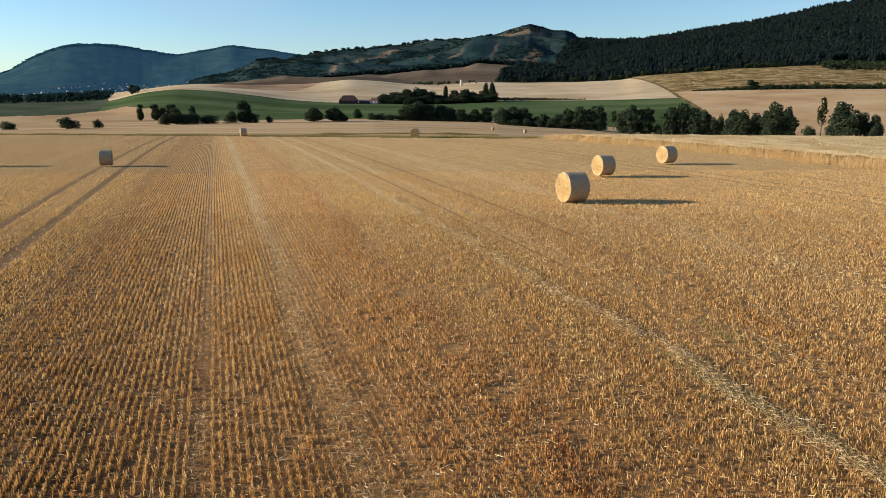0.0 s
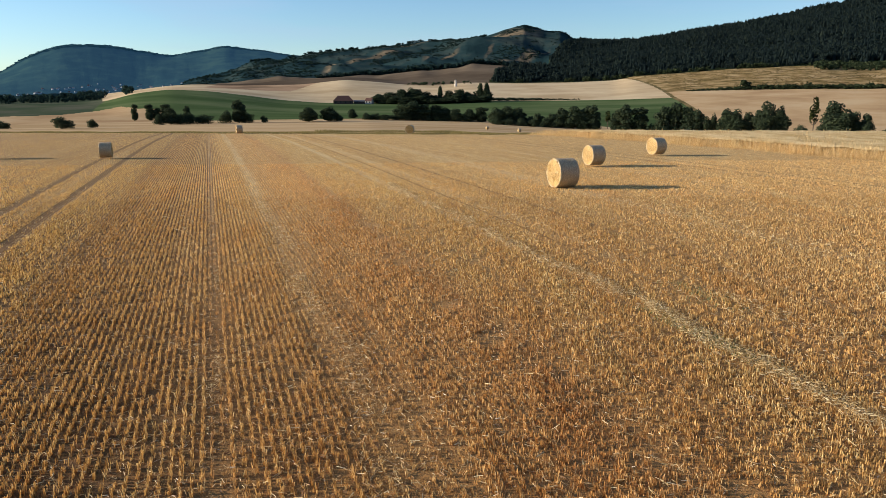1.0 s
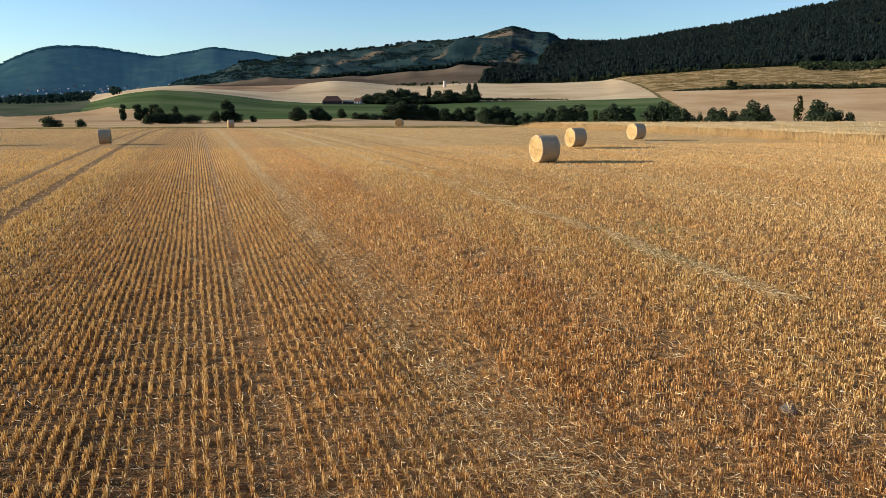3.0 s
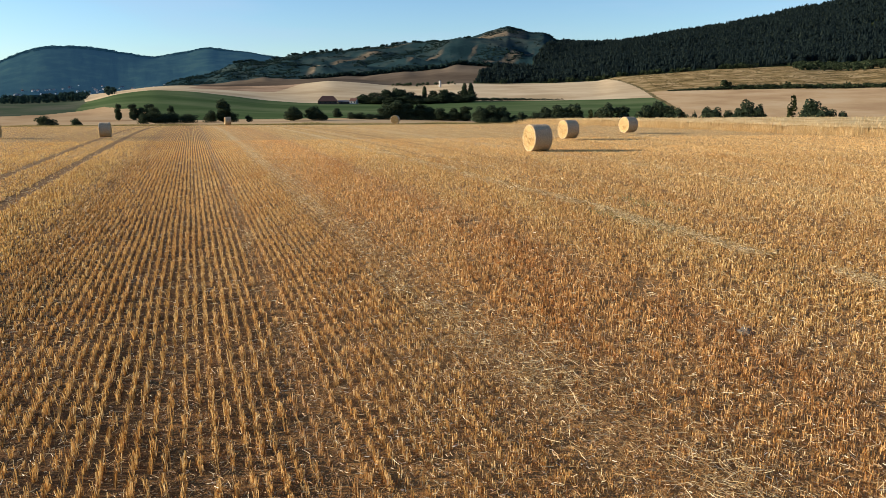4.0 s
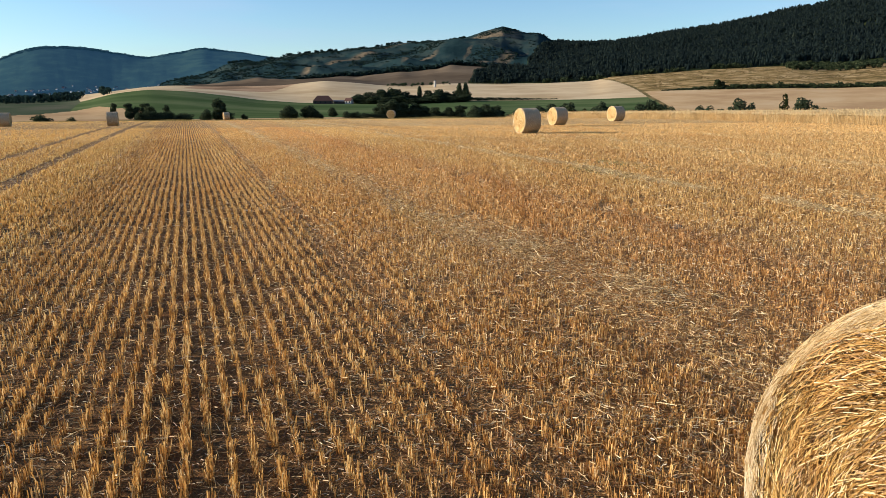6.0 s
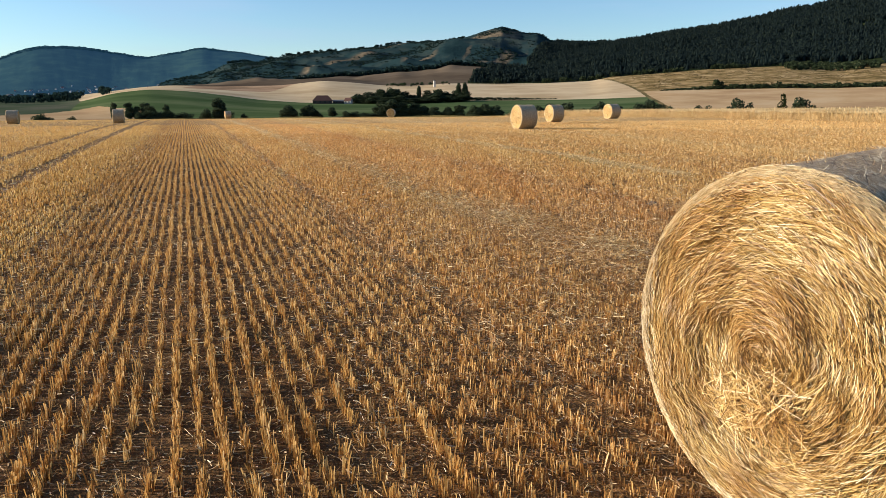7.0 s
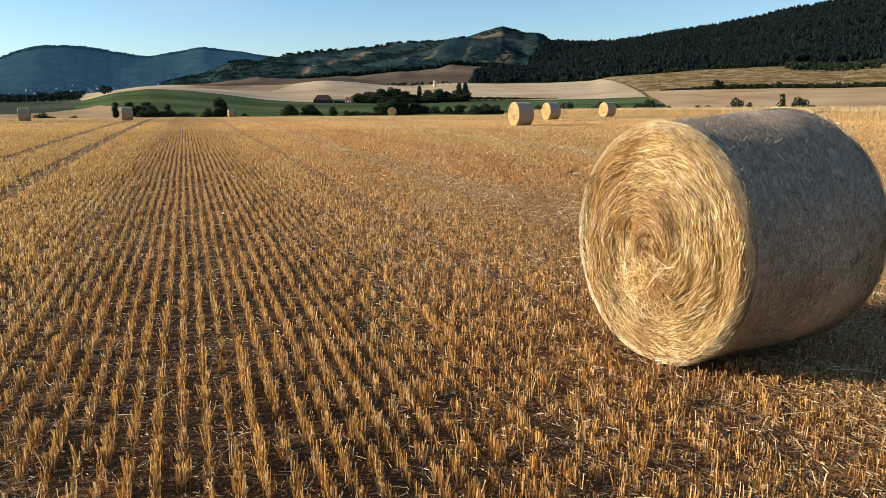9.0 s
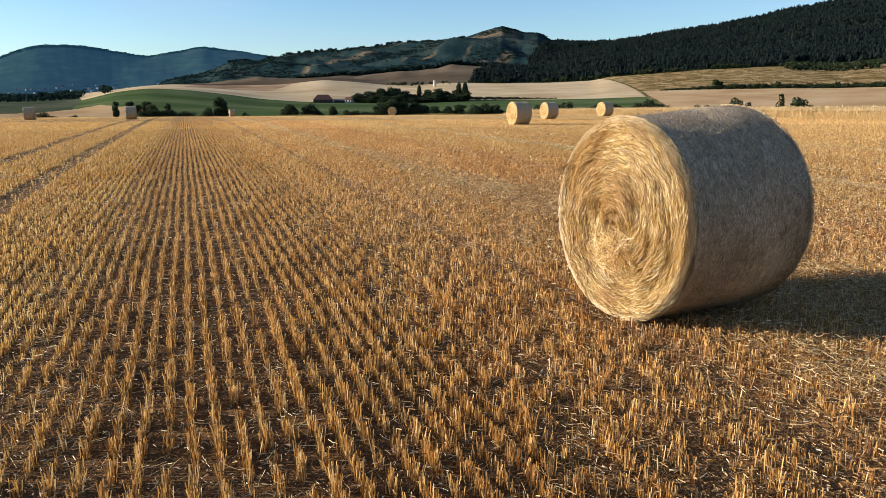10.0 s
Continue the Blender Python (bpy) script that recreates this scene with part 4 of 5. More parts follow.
def stalk_mesh(name, p, tuft, tufts, g, radius, height, sides=3):
    n = len(p)
    tall = height * g.uniform(0.6, 1.15, tufts)[tuft]
    h = tall * np.minimum(g.uniform(0.35, 1.25, n), 1.1) * (1 + 0.12 * lumps(p[:, 0], p[:, 1], 0.8, 2.0))
    flat = np.abs(p[:, 0] - 1.45) < 0.55
    h = np.where(flat, h * 0.75, h) * np.where(p[:, 0] > -0.9, 0.88, 1.0)
    r = radius * g.uniform(0.7, 1.3, n)
    lean = g.normal(0, 0.06, (tufts, 2))[tuft] + g.normal(0, 0.10, (n, 2)) * np.where(flat, 2.2, 1.0)[:, None]
    phi = g.random(n) * 2 * np.pi
    base = np.stack([p[:, 2], p[:, 3], field_z(p[:, 3]) - 0.004], -1)
    top = base + np.stack([lean[:, 0] * h, lean[:, 1] * h, h], -1)
    a = phi[:, None] + np.arange(sides)[None, :] * 2 * np.pi / sides
    off = np.stack([np.cos(a), np.sin(a), np.zeros_like(a)], -1)
    lo = base[:, None] + off * r[:, None, None]
    hi = top[:, None] + off * (r * 0.9)[:, None, None]
    verts = np.concatenate([lo, hi], 1).reshape(-1, 3)
    b = np.arange(n) * 2 * sides
    if sides == 2:
        faces = np.stack([b, b + 1, b + 3, b + 2], -1)
    else:
        faces = np.concatenate([np.stack([b + i, b + (i + 1) % sides, b + sides + (i + 1) % sides, b + sides + i], -1) for i in range(sides)])
    return mesh_np(name, verts, faces)


def stubble_patch(y0, y1, tufts, stalks, radius, height, sides, seed, rows=1, wide=0.0, mat=M_STUBBLE):
    g = np.random.default_rng(seed)
    p, tuft, n = stubble_points(y0, y1, tufts, stalks, g, rows=rows, wide=wide)
    ob = link("stubble", stalk_mesh("stubble", p, tuft, n, g, radius, height, sides), mat)
    tagged(ob, "short golden cereal stubble standing in drilled rows", "stubble", kind="stuff")


stubble_patch(-8.7, -5.0, 27, 10.0, 0.0023, 0.09, 2, 11)
stubble_patch(-5.0, -2.0, 26, 9.0, 0.0025, 0.09, 2, 19)
stubble_patch(-2.0, 3.0, 26, 6.5, 0.0028, 0.088, 2, 12)
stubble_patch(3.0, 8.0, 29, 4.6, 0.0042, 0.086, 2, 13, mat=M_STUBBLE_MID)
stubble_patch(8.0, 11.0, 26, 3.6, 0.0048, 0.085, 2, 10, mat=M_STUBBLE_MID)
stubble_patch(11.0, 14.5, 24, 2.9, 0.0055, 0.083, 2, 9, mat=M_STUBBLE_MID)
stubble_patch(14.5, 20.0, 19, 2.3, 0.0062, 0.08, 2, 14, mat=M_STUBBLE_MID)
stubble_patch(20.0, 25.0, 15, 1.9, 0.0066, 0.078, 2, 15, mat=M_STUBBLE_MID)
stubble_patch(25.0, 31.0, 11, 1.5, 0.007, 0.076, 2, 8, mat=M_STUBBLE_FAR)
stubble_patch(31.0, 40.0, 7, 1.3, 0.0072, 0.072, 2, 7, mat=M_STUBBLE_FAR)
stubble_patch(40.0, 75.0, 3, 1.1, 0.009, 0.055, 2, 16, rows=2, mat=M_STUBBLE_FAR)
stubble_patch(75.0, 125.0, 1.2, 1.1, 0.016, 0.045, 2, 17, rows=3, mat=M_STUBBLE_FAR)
stubble_patch(-22.0, 22.0, 5, 1.3, 0.007, 0.09, 2, 18, wide=22.0)


def litter_mesh(x, y, over, g, width, length):
    n = len(x)
    ln = g.uniform(0.35, 1.0, n) * length
    d = g.random(n) * 2 * np.pi
    k = 3 if length > 0.08 else 2
    t = (np.linspace(-0.5, 0.5, k)[None, :]) * ln[:, None]
    bend = g.normal(0, 0.25, n)[:, None] * (t ** 2) / np.maximum(ln[:, None], 0.01)
    px = x[:, None] + t * np.cos(d)[:, None] - bend * np.sin(d)[:, None]
    py = y[:, None] + t * np.sin(d)[:, None] + bend * np.cos(d)[:, None]
    pz = field_z(py) + 0.008 + g.random(n)[:, None] ** 2 * 0.05 + over[:, None] + t * (g.normal(0, 1, n) * np.where(over > 0.015, 0.35, 0.16))[:, None]
    pz = np.maximum(pz, field_z(py) + 0.004)
    pts = np.stack([px, py, pz], -1)
    roll = (g.choice([-1, 1], n) * g.normal(0.85, 0.3, n))[:, None] * np.ones_like(t)
    side = np.stack([-np.sin(d)[:, None] * np.cos(roll), np.cos(d)[:, None] * np.cos(roll), np.sin(roll)], -1)
    return strips(pts, g.uniform(0.6, 1.4, n) * width, side)


def loose_straw(y0, y1, dens, width, length, seed, mat=M_LITTER, heap_swaths=True):
    """Chopped straw between the rows, thicker along the swaths that the harvester left."""
    g = np.random.default_rng(seed)
    half = lambda yy: 0.69 * (yy + 9.7) + 1.2
    area = (half(y0) + half(y1)) * (y1 - y0)
    n = int(area * dens)
    y = g.uniform(y0, y1, n)
    x = g.uniform(-1, 1, n) * half(y)
    xs, ys, ov = [x], [y], [np.where(xy_u(x, y) > -0.1, g.random(n) ** 2 * 0.075, 0.0)]
    for u0, hw, amount in SWATH if heap_swaths else ():
        m = int((y1 - y0) / _c * hw * 2 * dens * 6 * amount)
        v = g.uniform(y0 / _c - 12, y1 / _c + 12, m)
        u = u0 + g.normal(0, hw * 0.5, m) + 0.10 * np.sin(v * 0.7 + u0) + 0.05 * np.sin(v * 2.3)
        gap = lumps(u, v, 1.1, u0) > (-0.3 if amount > 2 else -0.15)
        x2, y2 = uv_xy(u, v)
        k = gap & (y2 >= y0) & (y2 < y1) & (np.abs(x2) < half(y2))
        xs.append(x2[k])
        ys.append(y2[k])
        lo, hi = (0.03, 0.085) if amount > 2 else (0.0, 0.07)      # a thick swath lies on top of the stalks
        heap = np.exp(-((u[k] - u0) / (hw * 0.8)) ** 2) * (0.02 if amount > 2 else 0.0)
        ov.append(g.uniform(lo, hi, int(k.sum())) * 0.6 + heap)
    x, y, over = np.concatenate(xs), np.concatenate(ys), np.concatenate(ov)
    k = (xy_u(x, y) < CROP_U - 0.3) & (y < field_edge(x))
    if not heap_swaths:      # the chopper threw most of it over the eastern rows
        k &= g.random(len(x)) < np.where(xy_u(x, y) > -1.6, 1.0, 0.4)
    ob = link("loose_straw", mesh_np("loose_straw", *litter_mesh(x[k], y[k], over[k], g, width, length)), mat)
    tagged(ob, "pale chopped straw strewn in swaths over stubble", "straw", kind="stuff")


loose_straw(-8.7, -3.0, 380, 0.0024, 0.085, 20)
loose_straw(-3.0, 3.0, 230, 0.003, 0.10, 21)
loose_straw(3.0, 14.0, 95, 0.0045, 0.12, 22)
loose_straw(14.0, 30.0, 18, 0.006, 0.16, 23)
loose_straw(-8.7, -3.0, 3600, 0.0035, 0.035, 24, M_CHAFF, False)
loose_straw(-3.0, 3.0, 1400, 0.0042, 0.045, 25, M_CHAFF, False)
loose_straw(3.0, 10.0, 160, 0.006, 0.07, 26, M_CHAFF, False)


def straw_heap(x, y, across, along, n, width, length, seed):
    """A mat of pale straw that the baler dropped, lying over the stubble."""
    g = np.random.default_rng(seed)
    u0, v0 = xy_u(x, y), -x * _s + y * _c
    u, v = u0 + g.normal(0, across, n), v0 + g.normal(0, along, n)
    px, py = uv_xy(u, v)
    heap = np.exp(-((u - u0) / across) ** 2 / 2 - ((v - v0) / along) ** 2 / 2)
    ob = link("loose_straw", mesh_np("loose_straw", *litter_mesh(px, py, g.uniform(0.0, 0.06, n) * (0.4 + 0.6 * heap), g, width, length)), M_LITTER)
    tagged(ob, "mat of pale long straw dropped on the stubble", "straw", kind="stuff")


straw_heap(2.05, -5.85, 0.22, 0.55, 1300, 0.0026, 0.16, 31)
straw_heap(3.3, -3.95, 0.3, 0.45, 1300, 0.003, 0.15, 32)
straw_heap(1.3, 1.5, 0.25, 0.5, 700, 0.0034, 0.17, 33)
straw_heap(1.95, -0.15, 0.28, 0.6, 1000, 0.003, 0.18, 34)
straw_heap(1.07, -2.6, 0.3, 0.8, 900, 0.0028, 0.13, 35)
straw_heap(1.0, 2.8, 0.3, 0.8, 650, 0.0036, 0.15, 36)


def weeds(x, y, across, along, n, seed):
    """Low green weeds come up through the straw."""
    g = np.random.default_rng(seed)
    u0, v0 = xy_u(x, y), -x * _s + y * _c
    px, py = uv_xy(u0 + g.normal(0, across, n), v0 + g.normal(0, along, n))
    h, a, w = g.uniform(0.03, 0.11, n), g.random(n) * np.pi, g.uniform(0.004, 0.01, n)
    z = field_z(py)
    dx, dy = np.cos(a) * w, np.sin(a) * w
    q = np.stack([np.stack([px - dx, py - dy, z], -1), np.stack([px + dx, py + dy, z], -1), np.stack([px + g.normal(0, 0.03, n), py + g.normal(0, 0.03, n), z + h], -1)], 1)
    ob = link("weeds", mesh_np("weeds", q.reshape(-1, 3), np.arange(3 * n).reshape(-1, 3)), M_WEED)
    tagged(ob, "low green weeds growing through the straw", "weeds", kind="stuff")


weeds(4.55, 8.85, 0.12, 0.7, 650, 37)
weeds(4.0, 10.3, 0.12, 0.5, 220, 38)
weeds(5.3, 11.6, 0.2, 0.8, 250, 39)


def field_stone(x, y, size, seed):
    bm = bmesh.new()
    bmesh.ops.create_icosphere(bm, subdivisions=3, radius=size)
    for v in bm.verts:
        v.co *= 1 + 0.3 * noise.noise(v.co / size * 1.3 + Vector((seed, 0, 0))) + 0.06 * noise.noise(v.co / size * 5)
        v.co.z = max(v.co.z * 0.62, -size * 0.25)
    for f in bm.faces:
        f.smooth = True
    ob = part("field_stone", bm, M_STONE)
    ob.matrix_basis = pose(x, y, float(field_z(y)) + size * 0.2, 0, 0, 40)
    tagged(ob, "weathered grey-brown stone lying among the stubble", "stone")


field_stone(3.44, 2.82, 0.08, 3)


def standing_crop():
    """Ripe cereal beyond the cut field: a dense wall of stalks along its edge and ears over the top."""
    g = np.random.default_rng(31)
    for u0, u1, per, wdt, hmax, mat, name, label in ((36.0, 37.8, 130, 0.009, 0.66, M_CROP, "crop_edge", "ripe cereal stalks along the uncut crop's edge"), (37.4, 44.0, 36, 0.013, 0.7, M_EARS, "standing_crop", "ripe pale cereal crop still standing uncut"), (44.0, 110.0, 5, 0.03, 0.72, M_EARS, "standing_crop", "ripe pale cereal crop still standing uncut")):
        n = int((u1 - u0) * 110 * per)
        u, v = g.uniform(u0, u1, n), g.uniform(-15, 95, n)
        rise = np.clip((u - u0) / 1.0, 0, 1) if u0 == 36.0 else np.ones(n)
        u += np.where(u < 37.4, 0.3 * np.sin(v * 0.5) + 0.16 * np.sin(v * 1.9 + 1) + 0.08 * np.sin(v * 5.3), 0)
        x, y = uv_xy(u, v)
        k = (y < field_edge(x)) & (y > 12) & (x < 0.78 * (y + 9) + 6)
        x, y, n = x[k], y[k], int(k.sum())
        h = hmax * g.uniform(0.62, 1.06, n) * (0.35 + 0.65 * rise[k]) * (1 + 0.06 * np.sin(v[k] * 1.1) + 0.05 * np.sin(v[k] * 3.1))
        a = g.random(n) * np.pi
        w = wdt * g.uniform(0.6, 1.3, n)
        dx, dy = np.cos(a) * w / 2, np.sin(a) * w / 2
        lx, ly = g.normal(0, 0.07, n), g.normal(0, 0.07, n)
        z0 = field_z(y)
        q = np.stack([np.stack([x - dx, y - dy, z0], -1), np.stack([x + dx, y + dy, z0], -1), np.stack([x + dx + lx, y + dy + ly, z0 + h], -1), np.stack([x - dx + lx, y - dy + ly, z0 + h * 0.97], -1)], 1)
        ob = link(name, mesh_np(name, q.reshape(-1, 3), np.arange(4 * n).reshape(-1, 4)), mat)
        tagged(ob, label, "cereal crop", kind="stuff")
    # the closed canopy under the ears
    us, vv = np.linspace(38.4, 112, 90), np.linspace(-15, 95, 130)
    U, V = np.meshgrid(us, vv, indexing="ij")
    X, Y = uv_xy(U, V)
    past = Y > field_edge(X)
    Y = np.minimum(Y, field_edge(X))
    Z = field_z(Y) + np.where(past, 0.05, 0.6) + 0.05 * lumps(U, V, 1.4) + 0.03 * np.sin(V * 2.1)
    Z[0, :] -= 0.12
    idx = np.arange(U.size).reshape(U.shape)
    F = np.stack([idx[:-1, :-1], idx[1:, :-1], idx[1:, 1:], idx[:-1, 1:]], -1).reshape(-1, 4)
    ob = link("crop_canopy", mesh_np("crop_canopy", np.stack([X, Y, Z], -1).reshape(-1, 3), F, True), M_CANOPY)
    tagged(ob, "dense canopy of ripe cereal ears", "cereal crop", kind="stuff")


M_CANOPY = land_material("crop_canopy", (0.5, 0.34, 0.15), (0.6, 0.43, 0.21), (0.7, 0.53, 0.29), 0.5, (1, 0.3, 1), -ROW_TURN, 0.15)
standing_crop()


def grass_strip(points, width, height, n, seed, blade=0.05):
    """A rough grassy margin along a line."""
    g = np.random.default_rng(seed)
    p = np.array(points, float)
    seg = np.linalg.norm(np.diff(p, axis=0), axis=1)
    t = g.random(n) * seg.sum()
    cum = np.concatenate([[0], np.cumsum(seg)])
    i = np.clip(np.searchsorted(cum, t) - 1, 0, len(seg) - 1)
    f = ((t - cum[i]) / seg[i])[:, None]
    c = p[i] + (p[i + 1] - p[i]) * f
    d = (p[i + 1] - p[i]) / seg[i][:, None]
    nrm = np.stack([-d[:, 1], d[:, 0]], -1)
    c = c + nrm * (g.uniform(0, width, n))[:, None]
    r = np.hypot(c[:, 0], c[:, 1])
    z = land_z(np.degrees(np.arctan2(c[:, 0], c[:, 1])), r)
    h = height * g.uniform(0.4, 1.2, n) * (0.75 + 0.35 * np.sin(c[:, 0] * 0.45) * np.sin(c[:, 0] * 0.17 + 1))
    a = g.random(n) * np.pi
    w = blade * g.uniform(0.6, 1.6, n)
    dx, dy = np.cos(a) * w / 2, np.sin(a) * w / 2
    q = np.stack([np.stack([c[:, 0] - dx, c[:, 1] - dy, z - 0.02], -1), np.stack([c[:, 0] + dx, c[:, 1] + dy, z - 0.02], -1), np.stack([c[:, 0] + g.normal(0, 0.06, n), c[:, 1], z + h], -1)], 1)
    ob = link("margin_grass", mesh_np("margin_grass", q.reshape(-1, 3), np.arange(3 * n).reshape(-1, 3)), M_GRASS)
    tagged(ob, "rough olive grass on the margin between fields", "grass", kind="stuff")


grass_strip([(-95, 131), (-50, 111), (-13, 94.5), (12, 83)], 5.0, 0.26, 42000, 41, 0.06)
grass_strip([(-16, 106), (0, 128), (14, 152)], 2.5, 0.4, 9000, 42, 0.08)

# ---------------------------------------------------------------- trees of the valley
def leaf_cloud(lobes, n, size, g):
    """Leaf clumps over a set of lobes (cx, cy, cz, rx, rz): small bent quads facing outward."""
    L = np.array(lobes)
    wgt = L[:, 3] ** 2
    i = g.choice(len(L), n, p=wgt / wgt.sum())
    d = g.normal(0, 1, (n, 3))
    d /= np.linalg.norm(d, axis=1, keepdims=True)
    rad = g.uniform(0.5, 1.16, n) ** 0.6
    c = L[i, :3] + d * rad[:, None] * np.stack([L[i, 3], L[i, 3], L[i, 4]], -1)
    nrm = d + g.normal(0, 0.55, (n, 3))
    nrm /= np.linalg.norm(nrm, axis=1, keepdims=True)
    t1 = np.cross(nrm, g.normal(0, 1, (n, 3)))
    t1 /= np.linalg.norm(t1, axis=1, keepdims=True)
    t2 = np.cross(nrm, t1)
    s = (size * g.uniform(0.5, 1.3, n))[:, None]
    a, b2 = t1 * s, t2 * s * 0.7
    q = np.stack([c - a, c - b2 * 0.9 + nrm * s * 0.15, c + a, c + b2 + nrm * s * 0.15], 1)
    return mesh_np("crown", q.reshape(-1, 3), np.arange(4 * n).reshape(-1, 4))


def trunk_mesh(height, radius, limbs, g):
    """A tapered trunk with limbs that reach into the crown."""
    bm = bmesh.new()

    def tube(a, b, ra, rb, k=6):
        a, b = Vector(a), Vector(b)
        q = (b - a).to_track_quat("Z", "Y").to_matrix()
        rings = []
        for p, r in ((a, ra), (a.lerp(b, 0.5) + Vector((g.normal(0, ra * 0.4), g.normal(0, ra * 0.4), 0)), (ra + rb) / 2), (b, rb)):
            rings.append([bm.verts.new(p + q @ Vector((r * math.cos(2 * math.pi * s / k), r * math.sin(2 * math.pi * s / k), 0))) for s in range(k)])
        for r0, r1 in zip(rings, rings[1:]):
            for s in range(k):
                bm.faces.new((r0[s], r0[(s + 1) % k], r1[(s + 1) % k], r1[s]))

    tube((0, 0, -0.3), (0, 0, height * 0.75), radius, radius * 0.4)
    for i in range(limbs):
        a = 2 * math.pi * i / limbs + g.uniform(-0.4, 0.4)
        h = height * g.uniform(0.25, 0.6)
        ln = height * g.uniform(0.2, 0.34)
        tube((0, 0, h), (math.cos(a) * ln, math.sin(a) * ln, h + ln * g.uniform(0.5, 1.0)), radius * 0.4, radius * 0.12, 5)
    return bm


def make_tree(shape, mat_leaf, seed, n, label, category, group):
    """A tree 10 m tall and, at the crown, about 7 m wide (a poplar 2.5, a bush 10)."""
    g = np.random.default_rng(seed)
    lobes = []
    if shape == "round":
        for _ in range(13):
            a, k = g.random() * 2 * np.pi, g.uniform(0.2, 2.1)
            zc = g.uniform(1.5, 8.3)
            k *= 1.0 if zc < 6.5 else 0.55
            lobes.append((k * math.cos(a), k * math.sin(a), zc, g.uniform(1.0, 1.7), g.uniform(1.0, 1.6)))
        lobes += [(0, 0, 5.2, 2.4, 3.0), (0.2, 0, 8.3, 1.3, 1.6), (0.4, 0.3, 2.2, 2.3, 1.7), (-0.5, -0.4, 2.4, 2.2, 1.8)]
    elif shape == "tall":
        for _ in range(13):
            a, k = g.random() * 2 * np.pi, g.uniform(0.2, 1.5)
            lobes.append((k * math.cos(a), k * math.sin(a), g.uniform(1.4, 8.6), g.uniform(0.8, 1.4), g.uniform(1.0, 1.7)))
        lobes += [(0, 0, 2, 1.6, 1.8), (0, 0, 5, 1.7, 3.2), (0, 0, 8.6, 0.9, 1.3)]
    elif shape == "airy":
        for _ in range(11):
            a, k = g.random() * 2 * np.pi, g.uniform(0.3, 1.2)
            lobes.append((k * math.cos(a), k * math.sin(a), g.uniform(3.6, 9.0), g.uniform(0.5, 0.9), g.uniform(0.6, 1.1)))
    elif shape == "poplar":
        for k in range(10):
            zc = 1.5 + 0.85 * k
            lobes.append((g.normal(0, 0.12), g.normal(0, 0.12), zc, 0.95 * math.sin(math.pi * (k + 1.5) / 12.5) + 0.25, 0.9))
    else:
        for _ in range(16):
            a, k = g.random() * 2 * np.pi, g.uniform(0.4, 3.6)
            lobes.append((k * math.cos(a), k * math.sin(a), g.uniform(1.6, 8.0 - 0.7 * k), g.uniform(1.3, 2.2), g.uniform(1.3, 2.2)))
        lobes += [(0, 0, 4, 3, 4)]
    ob = thing("bush" if shape == "bush" else "tree", Matrix.Identity(4), label, category, group)
    part("trunk", trunk_mesh(7.5 if shape != "bush" else 4, 0.24, 6, g), M_BARK, ob)
    link("crown", leaf_cloud(lobes, int(n * 2.0), 0.36, g), mat_leaf, ob, "dense dark leaves" if mat_leaf is M_LEAF else "thin olive leaves")
    return ob


HEDGE = "trees and bushes along the valley stream"
KINDS = {
    "round": [make_tree("round", M_LEAF, s, 1500, "dark green broadleaf tree with a rounded crown", "tree", HEDGE) for s in (51, 52, 53)],
    "tall": [make_tree("tall", M_LEAF, s, 1300, "dark green upright tree with a narrow crown", "tree", HEDGE) for s in (54, 55)],
    "airy": [make_tree("airy", M_LEAF_LIGHT, 56, 230, "thin olive birch with a sparse open crown", "tree", HEDGE)],
    "poplar": [make_tree("poplar", M_LEAF, 57, 800, "slim dark poplar among farm trees", "tree", HEDGE)],
    "bush": [make_tree("bush", M_LEAF, s, 1300, "dark rounded bush at the field's foot", "bush", HEDGE) for s in (58, 59)],
}
WIDTHS = {"round": 6.6, "tall": 4.6, "airy": 3.2, "poplar": 2.2, "bush": 10.0}
used = {k: 0 for k in KINDS}


def put_tree(kind, x, y, top, width, label=""):
    """One tree on the ground at x, y, whose tip reaches the height top."""
    i = used[kind]
    used[kind] += 1
    src = KINDS[kind][i % len(KINDS[kind])]
    z = spot(x, y)
    h = max((top - z) / 9.6, 0.55 if kind == "tall" else 0.15)
    w = width * (1.0 if kind in ("poplar", "airy") else 1.2) / WIDTHS[kind]
    m = Matrix.LocRotScale((x, y, z), Euler((0, 0, i * 2.4)), (w, w, h))
    if i < len(KINDS[kind]):
        src.matrix_basis = m
        ob = src
    else:
        ob = src.copy()
        scene.collection.objects.link(ob)
        ob.matrix_basis = m
        for ch in src.children:
            c2 = ch.copy()
            scene.collection.objects.link(c2)
            c2.parent = ob
    if label:
        tagged(ob, label)
    return ob


# x, y, height of the tip, width
BUSHES = ((-155, 257, -4.2, 6), (-152, 293, -4.4, 9), (-142, 298, -5.2, 4), (-132, 345, -5.0, 6), (-123, 349, -4.1, 8), (-119, 350, -4.4, 6), (-113, 352, -4.8, 11), (-105, 365, -3.8, 8), (-96, 368, -3.9, 8), (-87, 370, -6.6, 4),
          (-50, 382, -5.8, 6), (-36, 398, -6.3, 6.5), (-31, 399, -6.1, 6), (-26, 399, -7.4, 10), (53, 376, -7.2, 6.5), (63, 369, -6.2, 7), (134, 339, -5.9, 7), (137, 338, -5.9, 5.5))
